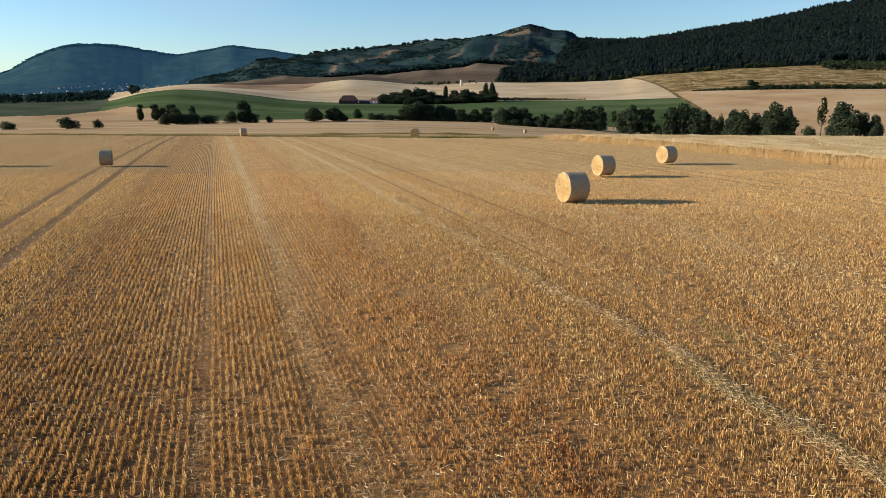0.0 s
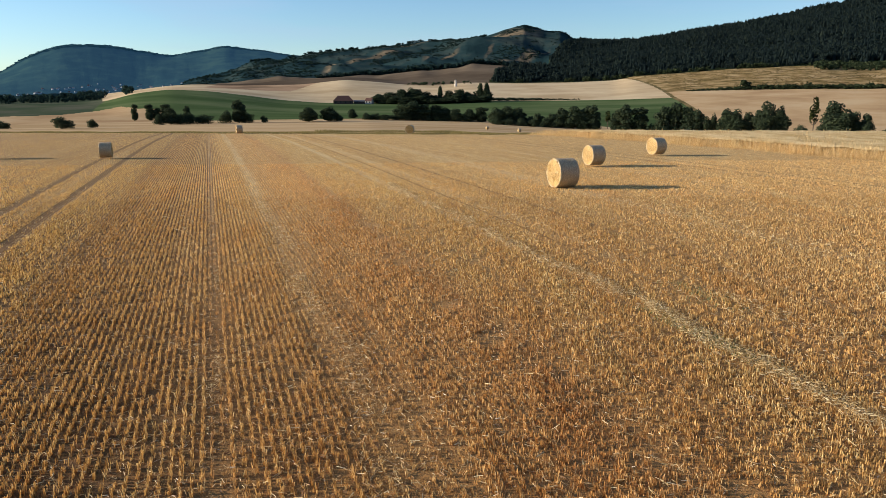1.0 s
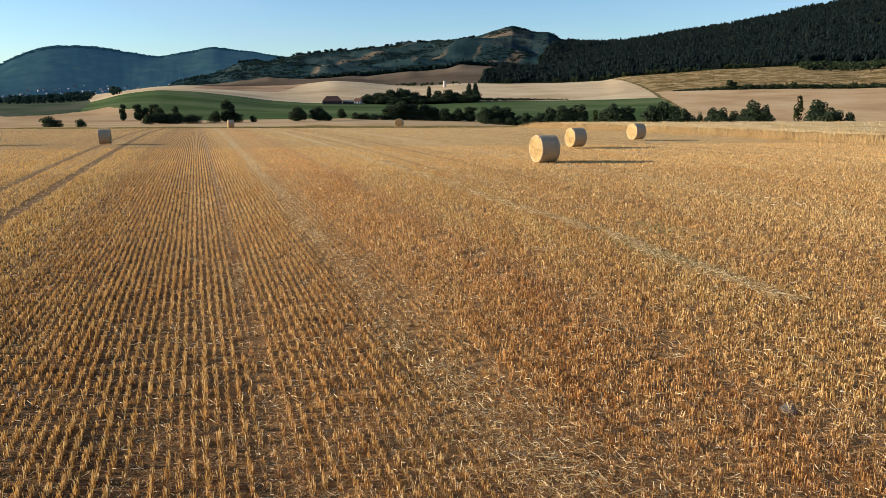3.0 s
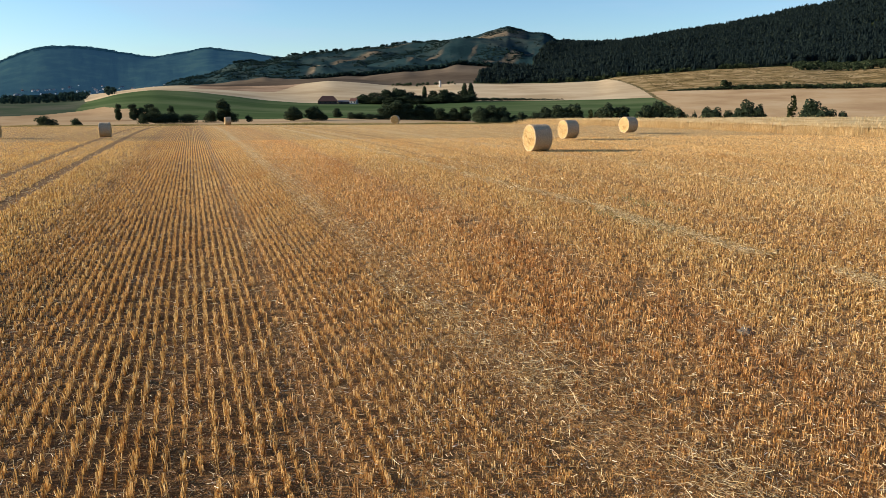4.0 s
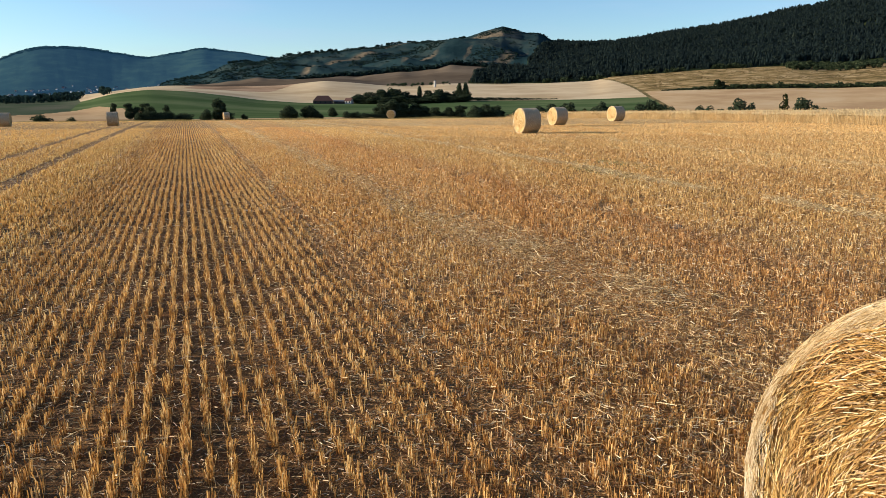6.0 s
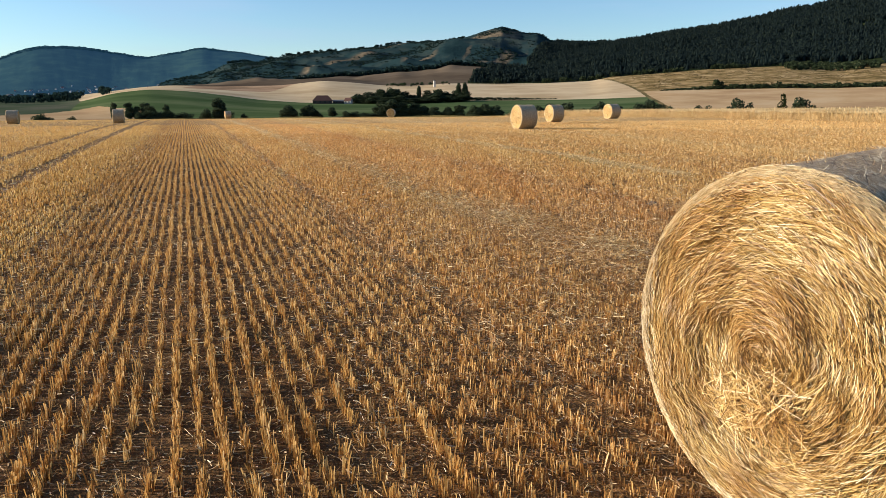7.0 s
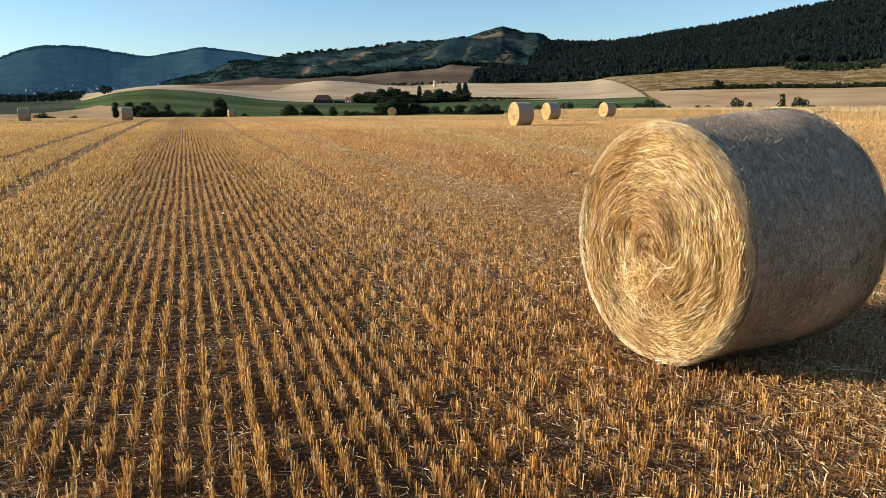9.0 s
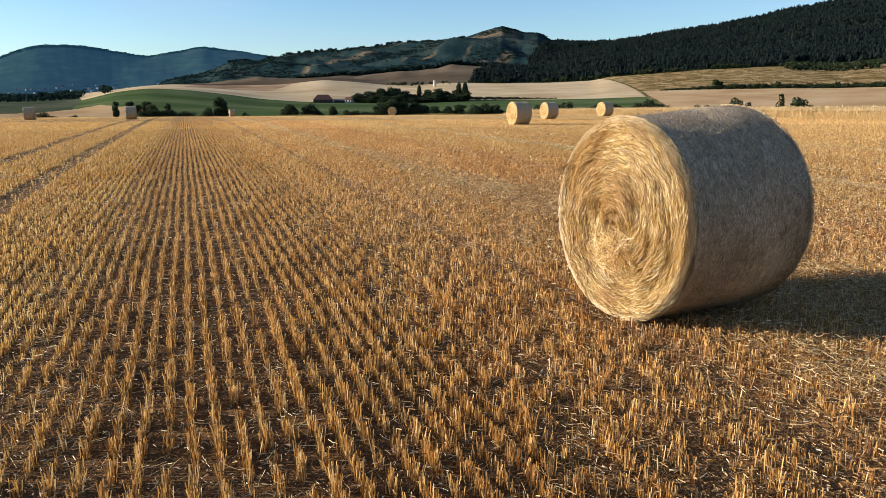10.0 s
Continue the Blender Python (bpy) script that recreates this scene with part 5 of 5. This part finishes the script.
ROUNDS = ((-127, 347, -2.4, 7.2), (-65, 379, -3.2, 10), (-54, 381, -2.8, 9.4), (-46, 417, -4.8, 6), (-16, 405, -2.2, 11.5), (-10, 405, -0.4, 11.5), (-4, 405, -2.3, 12), (3, 405, -2.7, 11), (8, 405, -4.3, 9),
          (14, 400, -4.8, 8), (22, 399, -4.9, 7.5), (35, 378, -3.9, 9), (41, 378, -3.3, 9), (47, 377, -4.0, 9), (69, 369, -4.2, 9.5), (75, 367, -3.4, 10), (80, 366, -4.5, 9.5), (96, 359, -5.3, 8), (126, 343, -3.8, 9.3),
          (141, 333, -4.5, 8), (145, 331, -4.5, 9.3), (150, 329, -6.0, 7))
ROUNDS_EAST = ((156, 324, -1.1, 9.5), (161, 322, -3.1, 8), (153, 326, -4.9, 6.5), (176, 305, -0.9, 10.8), (179, 301, -4.2, 11), (182, 299, -5.1, 6), (186, 297, -6.0, 6.5))
TALLS = ((-158.3, 402.3, -1.2, 5.0), (-155, 403.5, -3.2, 4.2), (-151.1, 405, -1.3, 5.4), (-140.1, 408.8, -2.3, 3.6), (-166.1, 399.2, -1.1, 3.6), (-99, 367, 1.0, 7), (29, 399, -4.0, 6.5), (57, 371, -6.8, 4.6), (85, 365, -2.8, 8), (99, 356, -2.5, 8.4), (106, 354, -3.9, 8.4),
         (115, 346, -3.2, 7.1), (120, 345, -1.6, 6.5), (130, 341, -4.8, 6))
AIRY = ((183, 333, 1.0, 4.6), (98, 388, -6.1, 3.3))
FARM = ((-47, 639, 3.5, 14), (-37, 640, 4.9, 16), (-26, 640, 7.3, 16), (-17, 641, 8.8, 14), (-12, 641, 7.3, 15), (-4, 641, 5.2, 16), (6, 641, 2.2, 15), (17, 641, 6.1, 14), (27, 640, 7.1, 14), (34, 640, 5.0, 13), (44, 640, 5.9, 14), (51, 639, 7.4, 12), (13, 630, 0.1, 18), (-20, 625, 0.5, 17), (-32, 632, 1.5, 17), (-8, 630, 2.0, 17), (24, 632, 2.5, 17), (37, 632, 1.5, 15), (48, 633, 2.0, 13), (-42, 634, 0.5, 14), (2, 626, -0.5, 16))
# the low growth that closes the row between the larger trees
LOW_GROWTH = [(x, 402 - abs(x) * 0.05, -7.2, 8.0) for x in range(-20, 34, 6)] + [(x, 374 - (x - 34) * 0.25, -8.8, 7.5) for x in range(36, 90, 6)] + [(x, 352 - (x - 112) * 0.55, -10.5, 7.5) for x in range(112, 168, 7)] + [(x, 312 - (x - 165), -9.5, 6.0) for x in range(166, 198, 6)]
for row in BUSHES + tuple(LOW_GROWTH):
    put_tree("bush", *row)
for row in ROUNDS + ROUNDS_EAST:
    put_tree("round", *row)
for row in TALLS:
    put_tree("tall", *row)
for row in AIRY:
    put_tree("airy", *row)
for row in FARM:
    put_tree("round", *row, "dark broadleaf tree in the grove round the farm")
for row in ((45, 639, 12.0, 4.2), (51, 639, 12.4, 4.2), (9, 641, 9.7, 3.7)):
    put_tree("poplar", *row)

# ---------------------------------------------------------------- far woods and scrub
def crown_template(kind, seed):
    g = np.random.default_rng(seed)
    bm = bmesh.new()
    if kind == "conifer":
        k = 6
        tip = bm.verts.new((0, 0, 1))
        prev = None
        for zz, rr in ((0.6, 0.2), (0.3, 0.34), (0.08, 0.42)):
            ring = [bm.verts.new((rr * g.uniform(0.75, 1.2) * math.cos(2 * math.pi * s / k), rr * g.uniform(0.75, 1.2) * math.sin(2 * math.pi * s / k), zz + g.normal(0, 0.02))) for s in range(k)]
            for s in range(k):
                if prev is None:
                    bm.faces.new((tip, ring[s], ring[(s + 1) % k]))
                else:
                    bm.faces.new((prev[s], ring[s], ring[(s + 1) % k]))
                    bm.faces.new((prev[s], ring[(s + 1) % k], prev[(s + 1) % k]))
            prev = ring
    else:      # leafy clumps: small facets over a lobed crown
        count, size = (90, 0.13) if kind == "leafy" else (26, 0.23)
        lobes = [(Vector((g.normal(0, 0.17), g.normal(0, 0.17), g.uniform(0.25, 0.72))), g.uniform(0.2, 0.34)) for _ in range(6)]
        for i in range(count):
            c, rad = lobes[i % 6]
            d = Vector(g.normal(0, 1, 3)).normalized()
            p = c + d * rad * g.uniform(0.75, 1.1)
            t1 = d.cross(Vector(g.normal(0, 1, 3))).normalized()
            t2 = (d.cross(t1) + d * g.normal(0, 0.4)).normalized()
            k = size * g.uniform(0.7, 1.4)
            bm.faces.new([bm.verts.new(p + t1 * k), bm.verts.new(p - t1 * k * 0.6 + t2 * k * 0.8), bm.verts.new(p - t1 * k * 0.5 - t2 * k * 0.9)])
    bmesh.ops.triangulate(bm, faces=bm.faces)
    bm.verts.ensure_lookup_table()
    vs = np.array([v.co[:] for v in bm.verts])
    fs = np.array([[v.index for v in f.verts] for f in bm.faces])
    bm.free()
    return vs, fs


def scatter(name, templates, places, mat, label, category, seed):
    """Many crowns joined as one: places are x, y, z, width, height."""
    g = np.random.default_rng(seed)
    V, F, base = [], [], 0
    pl = np.array(places)
    pick = g.integers(0, len(templates), len(pl))
    for t, (vs, fs) in enumerate(templates):
        p = pl[pick == t]
        n = len(p)
        if not n:
            continue
        a = g.random(n) * 2 * np.pi
        c, s = np.cos(a)[:, None], np.sin(a)[:, None]
        x = (vs[None, :, 0] * c - vs[None, :, 1] * s) * p[:, 3:4] + p[:, 0:1]
        y = (vs[None, :, 0] * s + vs[None, :, 1] * c) * p[:, 3:4] + p[:, 1:2]
        z = vs[None, :, 2] * p[:, 4:5] + p[:, 2:3]
        V.append(np.stack([x, y, z], -1).reshape(-1, 3))
        F.append((fs[None] + (np.arange(n) * len(vs))[:, None, None]).reshape(-1, 3) + base)
        base += n * len(vs)
    ob = link(name, mesh_np(name, np.concatenate(V), np.concatenate(F)), mat)
    return tagged(ob, label, category, kind="stuff")


CONIFER = [crown_template("conifer", s) for s in (1, 2, 3)]
LEAFY = [crown_template("leafy", s) for s in (4, 5, 6)]
LOW = [crown_template("low", s) for s in (7, 8, 9)]


def polar(az, r):
    a = radians(az)
    x, y = r * math.sin(a), r * math.cos(a)
    return x, y, spot(x, y)


def forest():
    """The wood on the eastern slope, from its lower edge to the crest."""
    g = np.random.default_rng(61)
    con, lea = [], []
    for _ in range(20000):
        r = 1105 + (2420 - 1105) * g.random() ** 0.85
        spur = np.interp(r, [1100, 1250, 1400, 1500, 1600, 1720, 2400], [4.9, 5.4, 6.4, 7.6, 9.4, 9.8, 12.0])
        az = g.uniform(spur, 38)
        if 29.0 < az < 34.5 and r < 1160:
            continue
        x, y, z = polar(az, r)
        h = g.uniform(9, 16) * (0.8 if r < 1150 else 1.0)
        if g.random() < (0.34 if az > 14 else 0.15):
            con.append((x, y, z - 1, h * 0.62, h * 1.1))
        else:
            lea.append((x, y, z - 2, h * 0.72, h * 0.95))
    scatter("forest_conifers", CONIFER, con, M_FOREST, "dark spruce forest covering the hillside", "forest", 62)
    near_l = [p for p in lea if math.hypot(p[0], p[1]) < 1350]
    far_l = [p for p in lea if math.hypot(p[0], p[1]) >= 1350]
    scatter("forest_front", LEAFY, near_l, M_FOREST, "dark broadleaf trees at the forest's foot", "forest", 73)
    scatter("forest_broadleaves", LOW, far_l, M_FOREST, "dark broadleaf forest covering the hillside", "forest", 63)
    edge = []
    for _ in range(330):
        az = g.uniform(7, 36)
        if noise.noise(Vector((az * 0.8, 0.2, 0.5))) < -0.05:
            continue
        x, y, z = polar(az, 1098 + g.uniform(-6, 8))
        h = g.uniform(3, 9)
        edge.append((x, y, z - 0.5, h * 0.9, h))
    for _ in range(130):
        az = g.uniform(28.6, 34.2)
        x, y, z = polar(az, g.uniform(1000, 1098))
        h = g.uniform(4, 9)
        edge.append((x, y, z - 0.5, h * 1.1, h))
    scatter("forest_edge_shrubs", LEAFY, edge, M_SHRUB, "olive shrubs along the forest's lower edge", "shrubs", 64)


forest()


def hill_scrub():
    """Bushes and hedges over the bare middle hills, thicker in the hollows and along the skyline."""
    g = np.random.default_rng(65)
    pl = []
    tries = 0
    while len(pl) < 5200 and tries < 40000:
        tries += 1
        r = g.uniform(1520, 2410)
        az = g.uniform(-19.5, np.interp(r, [1500, 2400], [7.8, 12.0]))
        if r > np.interp(az, [-19.5, -17], [1600, 2400]):
            continue
        a = radians(az)
        n = noise.noise(Vector((r * math.sin(a) / 120, r * math.cos(a) / 150, 0.7)))
        dens = 0.02 if n < 0.0 else (0.25 if n < 0.2 else 1.0)
        if 5.0 < az < 8.5 and 1950 < r < 2260 or az > 5.8 and abs(r - 1620) < 90:
            dens = 0.03
        if az < -9:
            dens = max(dens, 0.4)
        if g.random() > dens:
            continue
        x, y, z = polar(az, r)
        h = g.uniform(1.5, 4.5)
        pl.append((x, y, z - 1, h * g.uniform(1.2, 2.4), h))
    for _ in range(420):      # skyline trees
        az = g.uniform(-14, 4.5)
        if noise.noise(Vector((az * 1.4, 0.3, 0))) < -0.1:
            continue
        x, y, z = polar(az, 2398)
        h = g.uniform(3.5, 9)
        pl.append((x, y, z - 1, h * g.uniform(0.9, 1.6), h))
    for az in np.arange(-9.0, 6.5, 0.11):      # hedge at the hill's foot
        x, y, z = polar(az, 1500 + g.normal(0, 3))
        h = g.uniform(7, 12)
        pl.append((x, y, z - 1, h * 1.3, h))
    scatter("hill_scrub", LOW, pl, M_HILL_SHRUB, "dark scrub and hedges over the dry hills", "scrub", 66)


hill_scrub()


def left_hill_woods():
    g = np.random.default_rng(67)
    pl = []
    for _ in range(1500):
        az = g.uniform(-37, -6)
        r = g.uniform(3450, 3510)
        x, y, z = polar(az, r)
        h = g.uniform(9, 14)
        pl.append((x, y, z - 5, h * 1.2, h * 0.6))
    scatter("distant_wood", LOW, pl, M_FAR_FOREST, "haze-tinted forest over the distant hill", "forest", 68)


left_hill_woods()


def hedges():
    """Hedge between the bare field and the scrub field, and the tree lines of the western fields."""
    g = np.random.default_rng(69)
    pl = []
    for az in np.arange(20.0, 38, 0.09):
        for _ in range(2):
            x, y, z = polar(az + g.normal(0, 0.05), 722 + g.uniform(-3, 6))
            h = g.uniform(2.0, 5.0) * np.interp(az, [20, 25], [0.4, 1.0])
            pl.append((x, y, z - 0.5, h * 1.5, h))
    for az, h in ((23.9, 10), (24.3, 8), (28.2, 7), (32, 6.5)):
        x, y, z = polar(az, 724)
        pl.append((x, y, z - 0.5, h * 0.9, h))
    scatter("field_hedge", LEAFY, pl, M_SHRUB, "dark overgrown hedge between two fields", "hedge", 70)
    pl = []
    for _ in range(420):
        az = g.uniform(-34, -22.6)
        if noise.noise(Vector((az * 1.3, 0.7, 0.1))) < -0.15:
            continue
        x, y, z = polar(az, g.uniform(720, 1000))
        h = 2.5 + 7.0 * g.random() ** 2
        pl.append((x, y, z - 0.5, h * 0.9, h))
    scatter("western_trees", LEAFY, pl, M_HILL_SHRUB, "line of dark trees behind the western fields", "tree line", 71)
    pl = []
    # this run of crowns is drawn where a dark shadow line crosses the field
    for az in np.arange(4.6, 12.0, 0.12):
        x, y, z = polar(az, 652 + (az - 4.6) * 1.0)
        h = 4.2 * (1 - 0.09 * (az - 4.6)) * g.uniform(0.7, 1.1)
        pl.append((x, y, z - 0.4, h * 1.3, max(h, 0.8)))
    for _ in range(26):
        az = g.uniform(-1.8, 3.4)
        x, y, z = polar(az, g.uniform(1060, 1100))
        h = g.uniform(3, 6)
        pl.append((x, y, z - 0.4, h * 1.2, h))
    scatter("low_hedge", LEAFY, pl, M_LEAF, "low dark hedge drawn as the shadow line by the farm grove, with shrubs beyond", "hedge", 72)


hedges()


def tussocks():
    """Rough dry growth over the scrub field."""
    g = np.random.default_rng(77)
    pl = []
    while len(pl) < 2600:
        r = g.uniform(735, 1095)
        az = g.uniform(np.interp(r, [735, 1100], [19.5, 16.4]), 37)
        x, y, z = polar(az, r)
        if noise.noise(Vector((x / 18, y / 40, 0.4))) < g.normal(0.05, 0.15):
            continue
        h = g.uniform(0.3, 0.9)
        pl.append((x, y, z - 0.1, h * g.uniform(1.5, 4.0), h))
    scatter("dry_tussocks", LOW, pl, M_TUSSOCK, "dry grass tussocks over the scrub field", "dry grass", 78)


tussocks()

# ---------------------------------------------------------------- buildings
def house_parts(ob, w, d, h, roof_h, wall, roof, windows=0, over=0.3, hip=0.0):
    bm = bmesh.new()
    v = [bm.verts.new(c) for c in ((-w / 2, -d / 2, -1), (w / 2, -d / 2, -1), (w / 2, d / 2, -1), (-w / 2, d / 2, -1), (-w / 2, -d / 2, h), (w / 2, -d / 2, h), (w / 2, d / 2, h), (-w / 2, d / 2, h), (-w / 2 + hip * 1.05, 0, h + roof_h - 0.1), (w / 2 - hip * 1.05, 0, h + roof_h - 0.1))]
    for f in ((0, 1, 5, 4), (2, 3, 7, 6), (1, 2, 6, 9, 5), (3, 0, 4, 8, 7)):
        bm.faces.new([v[i] for i in f])
    part("house_body", bm, wall, ob)
    bm = bmesh.new()
    t = 0.25
    for s in (-1, 1):
        pts = [(-w / 2 - over, s * (d / 2 + over), h - over * roof_h / (d / 2)), (w / 2 + over, s * (d / 2 + over), h - over * roof_h / (d / 2)), (w / 2 + over - hip, 0, h + roof_h), (-w / 2 - over + hip, 0, h + roof_h)]
        lo = [bm.verts.new(p) for p in pts]
        hi = [bm.verts.new((p[0], p[1], p[2] + t)) for p in pts]
        bm.faces.new(lo)
        bm.faces.new(hi[::-1])
        for i in range(4):
            bm.faces.new((lo[i], lo[(i + 1) % 4], hi[(i + 1) % 4], hi[i]))
    bmesh.ops.recalc_face_normals(bm, faces=bm.faces)
    part("roof", bm, roof, ob)
    for i in range(windows):
        bm = bmesh.new()
        bmesh.ops.create_cube(bm, size=1, matrix=Matrix.LocRotScale((-w / 2 + w * (i + 0.5) / windows, -d / 2 - 0.02, h * 0.55), None, (1.1, 0.1, 1.3)))
        part("window", bm, M_DARK_GLASS, ob)


barn = thing("barn", pose(-76.5, 626.5, spot(-76.5, 626.5), 0, 0, 6), "dark barn with a long red-brown roof in the green field", "barn")
house_parts(barn, 17.0, 11.0, 2.6, 4.2, M_DARK_WALL, M_BRICK_ROOF, 4, hip=4.0)
shed = thing("shed", pose(-62, 634, spot(-62, 634), 0, 0, 2), "low dark shed beside the farm grove", "shed")
house_parts(shed, 12.0, 6.0, 1.8, 1.2, M_DARK_WALL, M_GREY_ROOF, 2)
farmhouse = thing("farmhouse", pose(-54, 632, spot(-54, 632), 0, 0, -20), "small white farmhouse with a red roof beside trees", "house")
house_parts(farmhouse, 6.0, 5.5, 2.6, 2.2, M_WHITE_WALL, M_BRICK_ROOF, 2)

tower = thing("tower", pose(35.6, 990, spot(35.6, 990)), "slim white tower rising behind the farm trees", "tower")
bm = bmesh.new()
bmesh.ops.create_cone(bm, cap_ends=True, segments=14, radius1=1.9, radius2=1.6, depth=9.5, matrix=Matrix.Translation((0, 0, 3.75)))
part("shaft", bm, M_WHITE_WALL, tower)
bm = bmesh.new()
bmesh.ops.create_cone(bm, cap_ends=True, segments=14, radius1=1.95, radius2=0.3, depth=1.1, matrix=Matrix.Translation((0, 0, 9.0)))
part("cap", bm, M_GREY_ROOF, tower)

# the village at the foot of the far hill
g = np.random.default_rng(81)
village = []
for w, d, h, rh, roof in ((9, 7, 4.5, 3, M_BRICK_ROOF), (10, 7, 3.5, 3.5, M_GREY_ROOF), (13, 8, 5.5, 3, M_GREY_ROOF)):
    o = thing("house", Matrix.Identity(4), "white village house with pitched roof below wooded hill", "house", "village houses at the hill's foot")
    house_parts(o, w, d, h, rh, M_PLASTER, roof, 3, 0.4)
    village.append(o)
for i in range(130):
    az = -32 + 14 * (i + 0.5) / 130 + g.normal(0, 0.3)
    r = 2720 + 100 * g.random() ** 1.5 + (60 * g.random() if -25.5 < az < -21 else 0)
    x, y, z = polar(az, r)
    m = pose(x, y, z, 0, 0, g.uniform(-50, 50)) @ Matrix.Scale(g.uniform(0.6, 0.95), 4)
    if i < 3:
        village[i].matrix_basis = m
    else:
        copy_thing(village[i % 3], m)
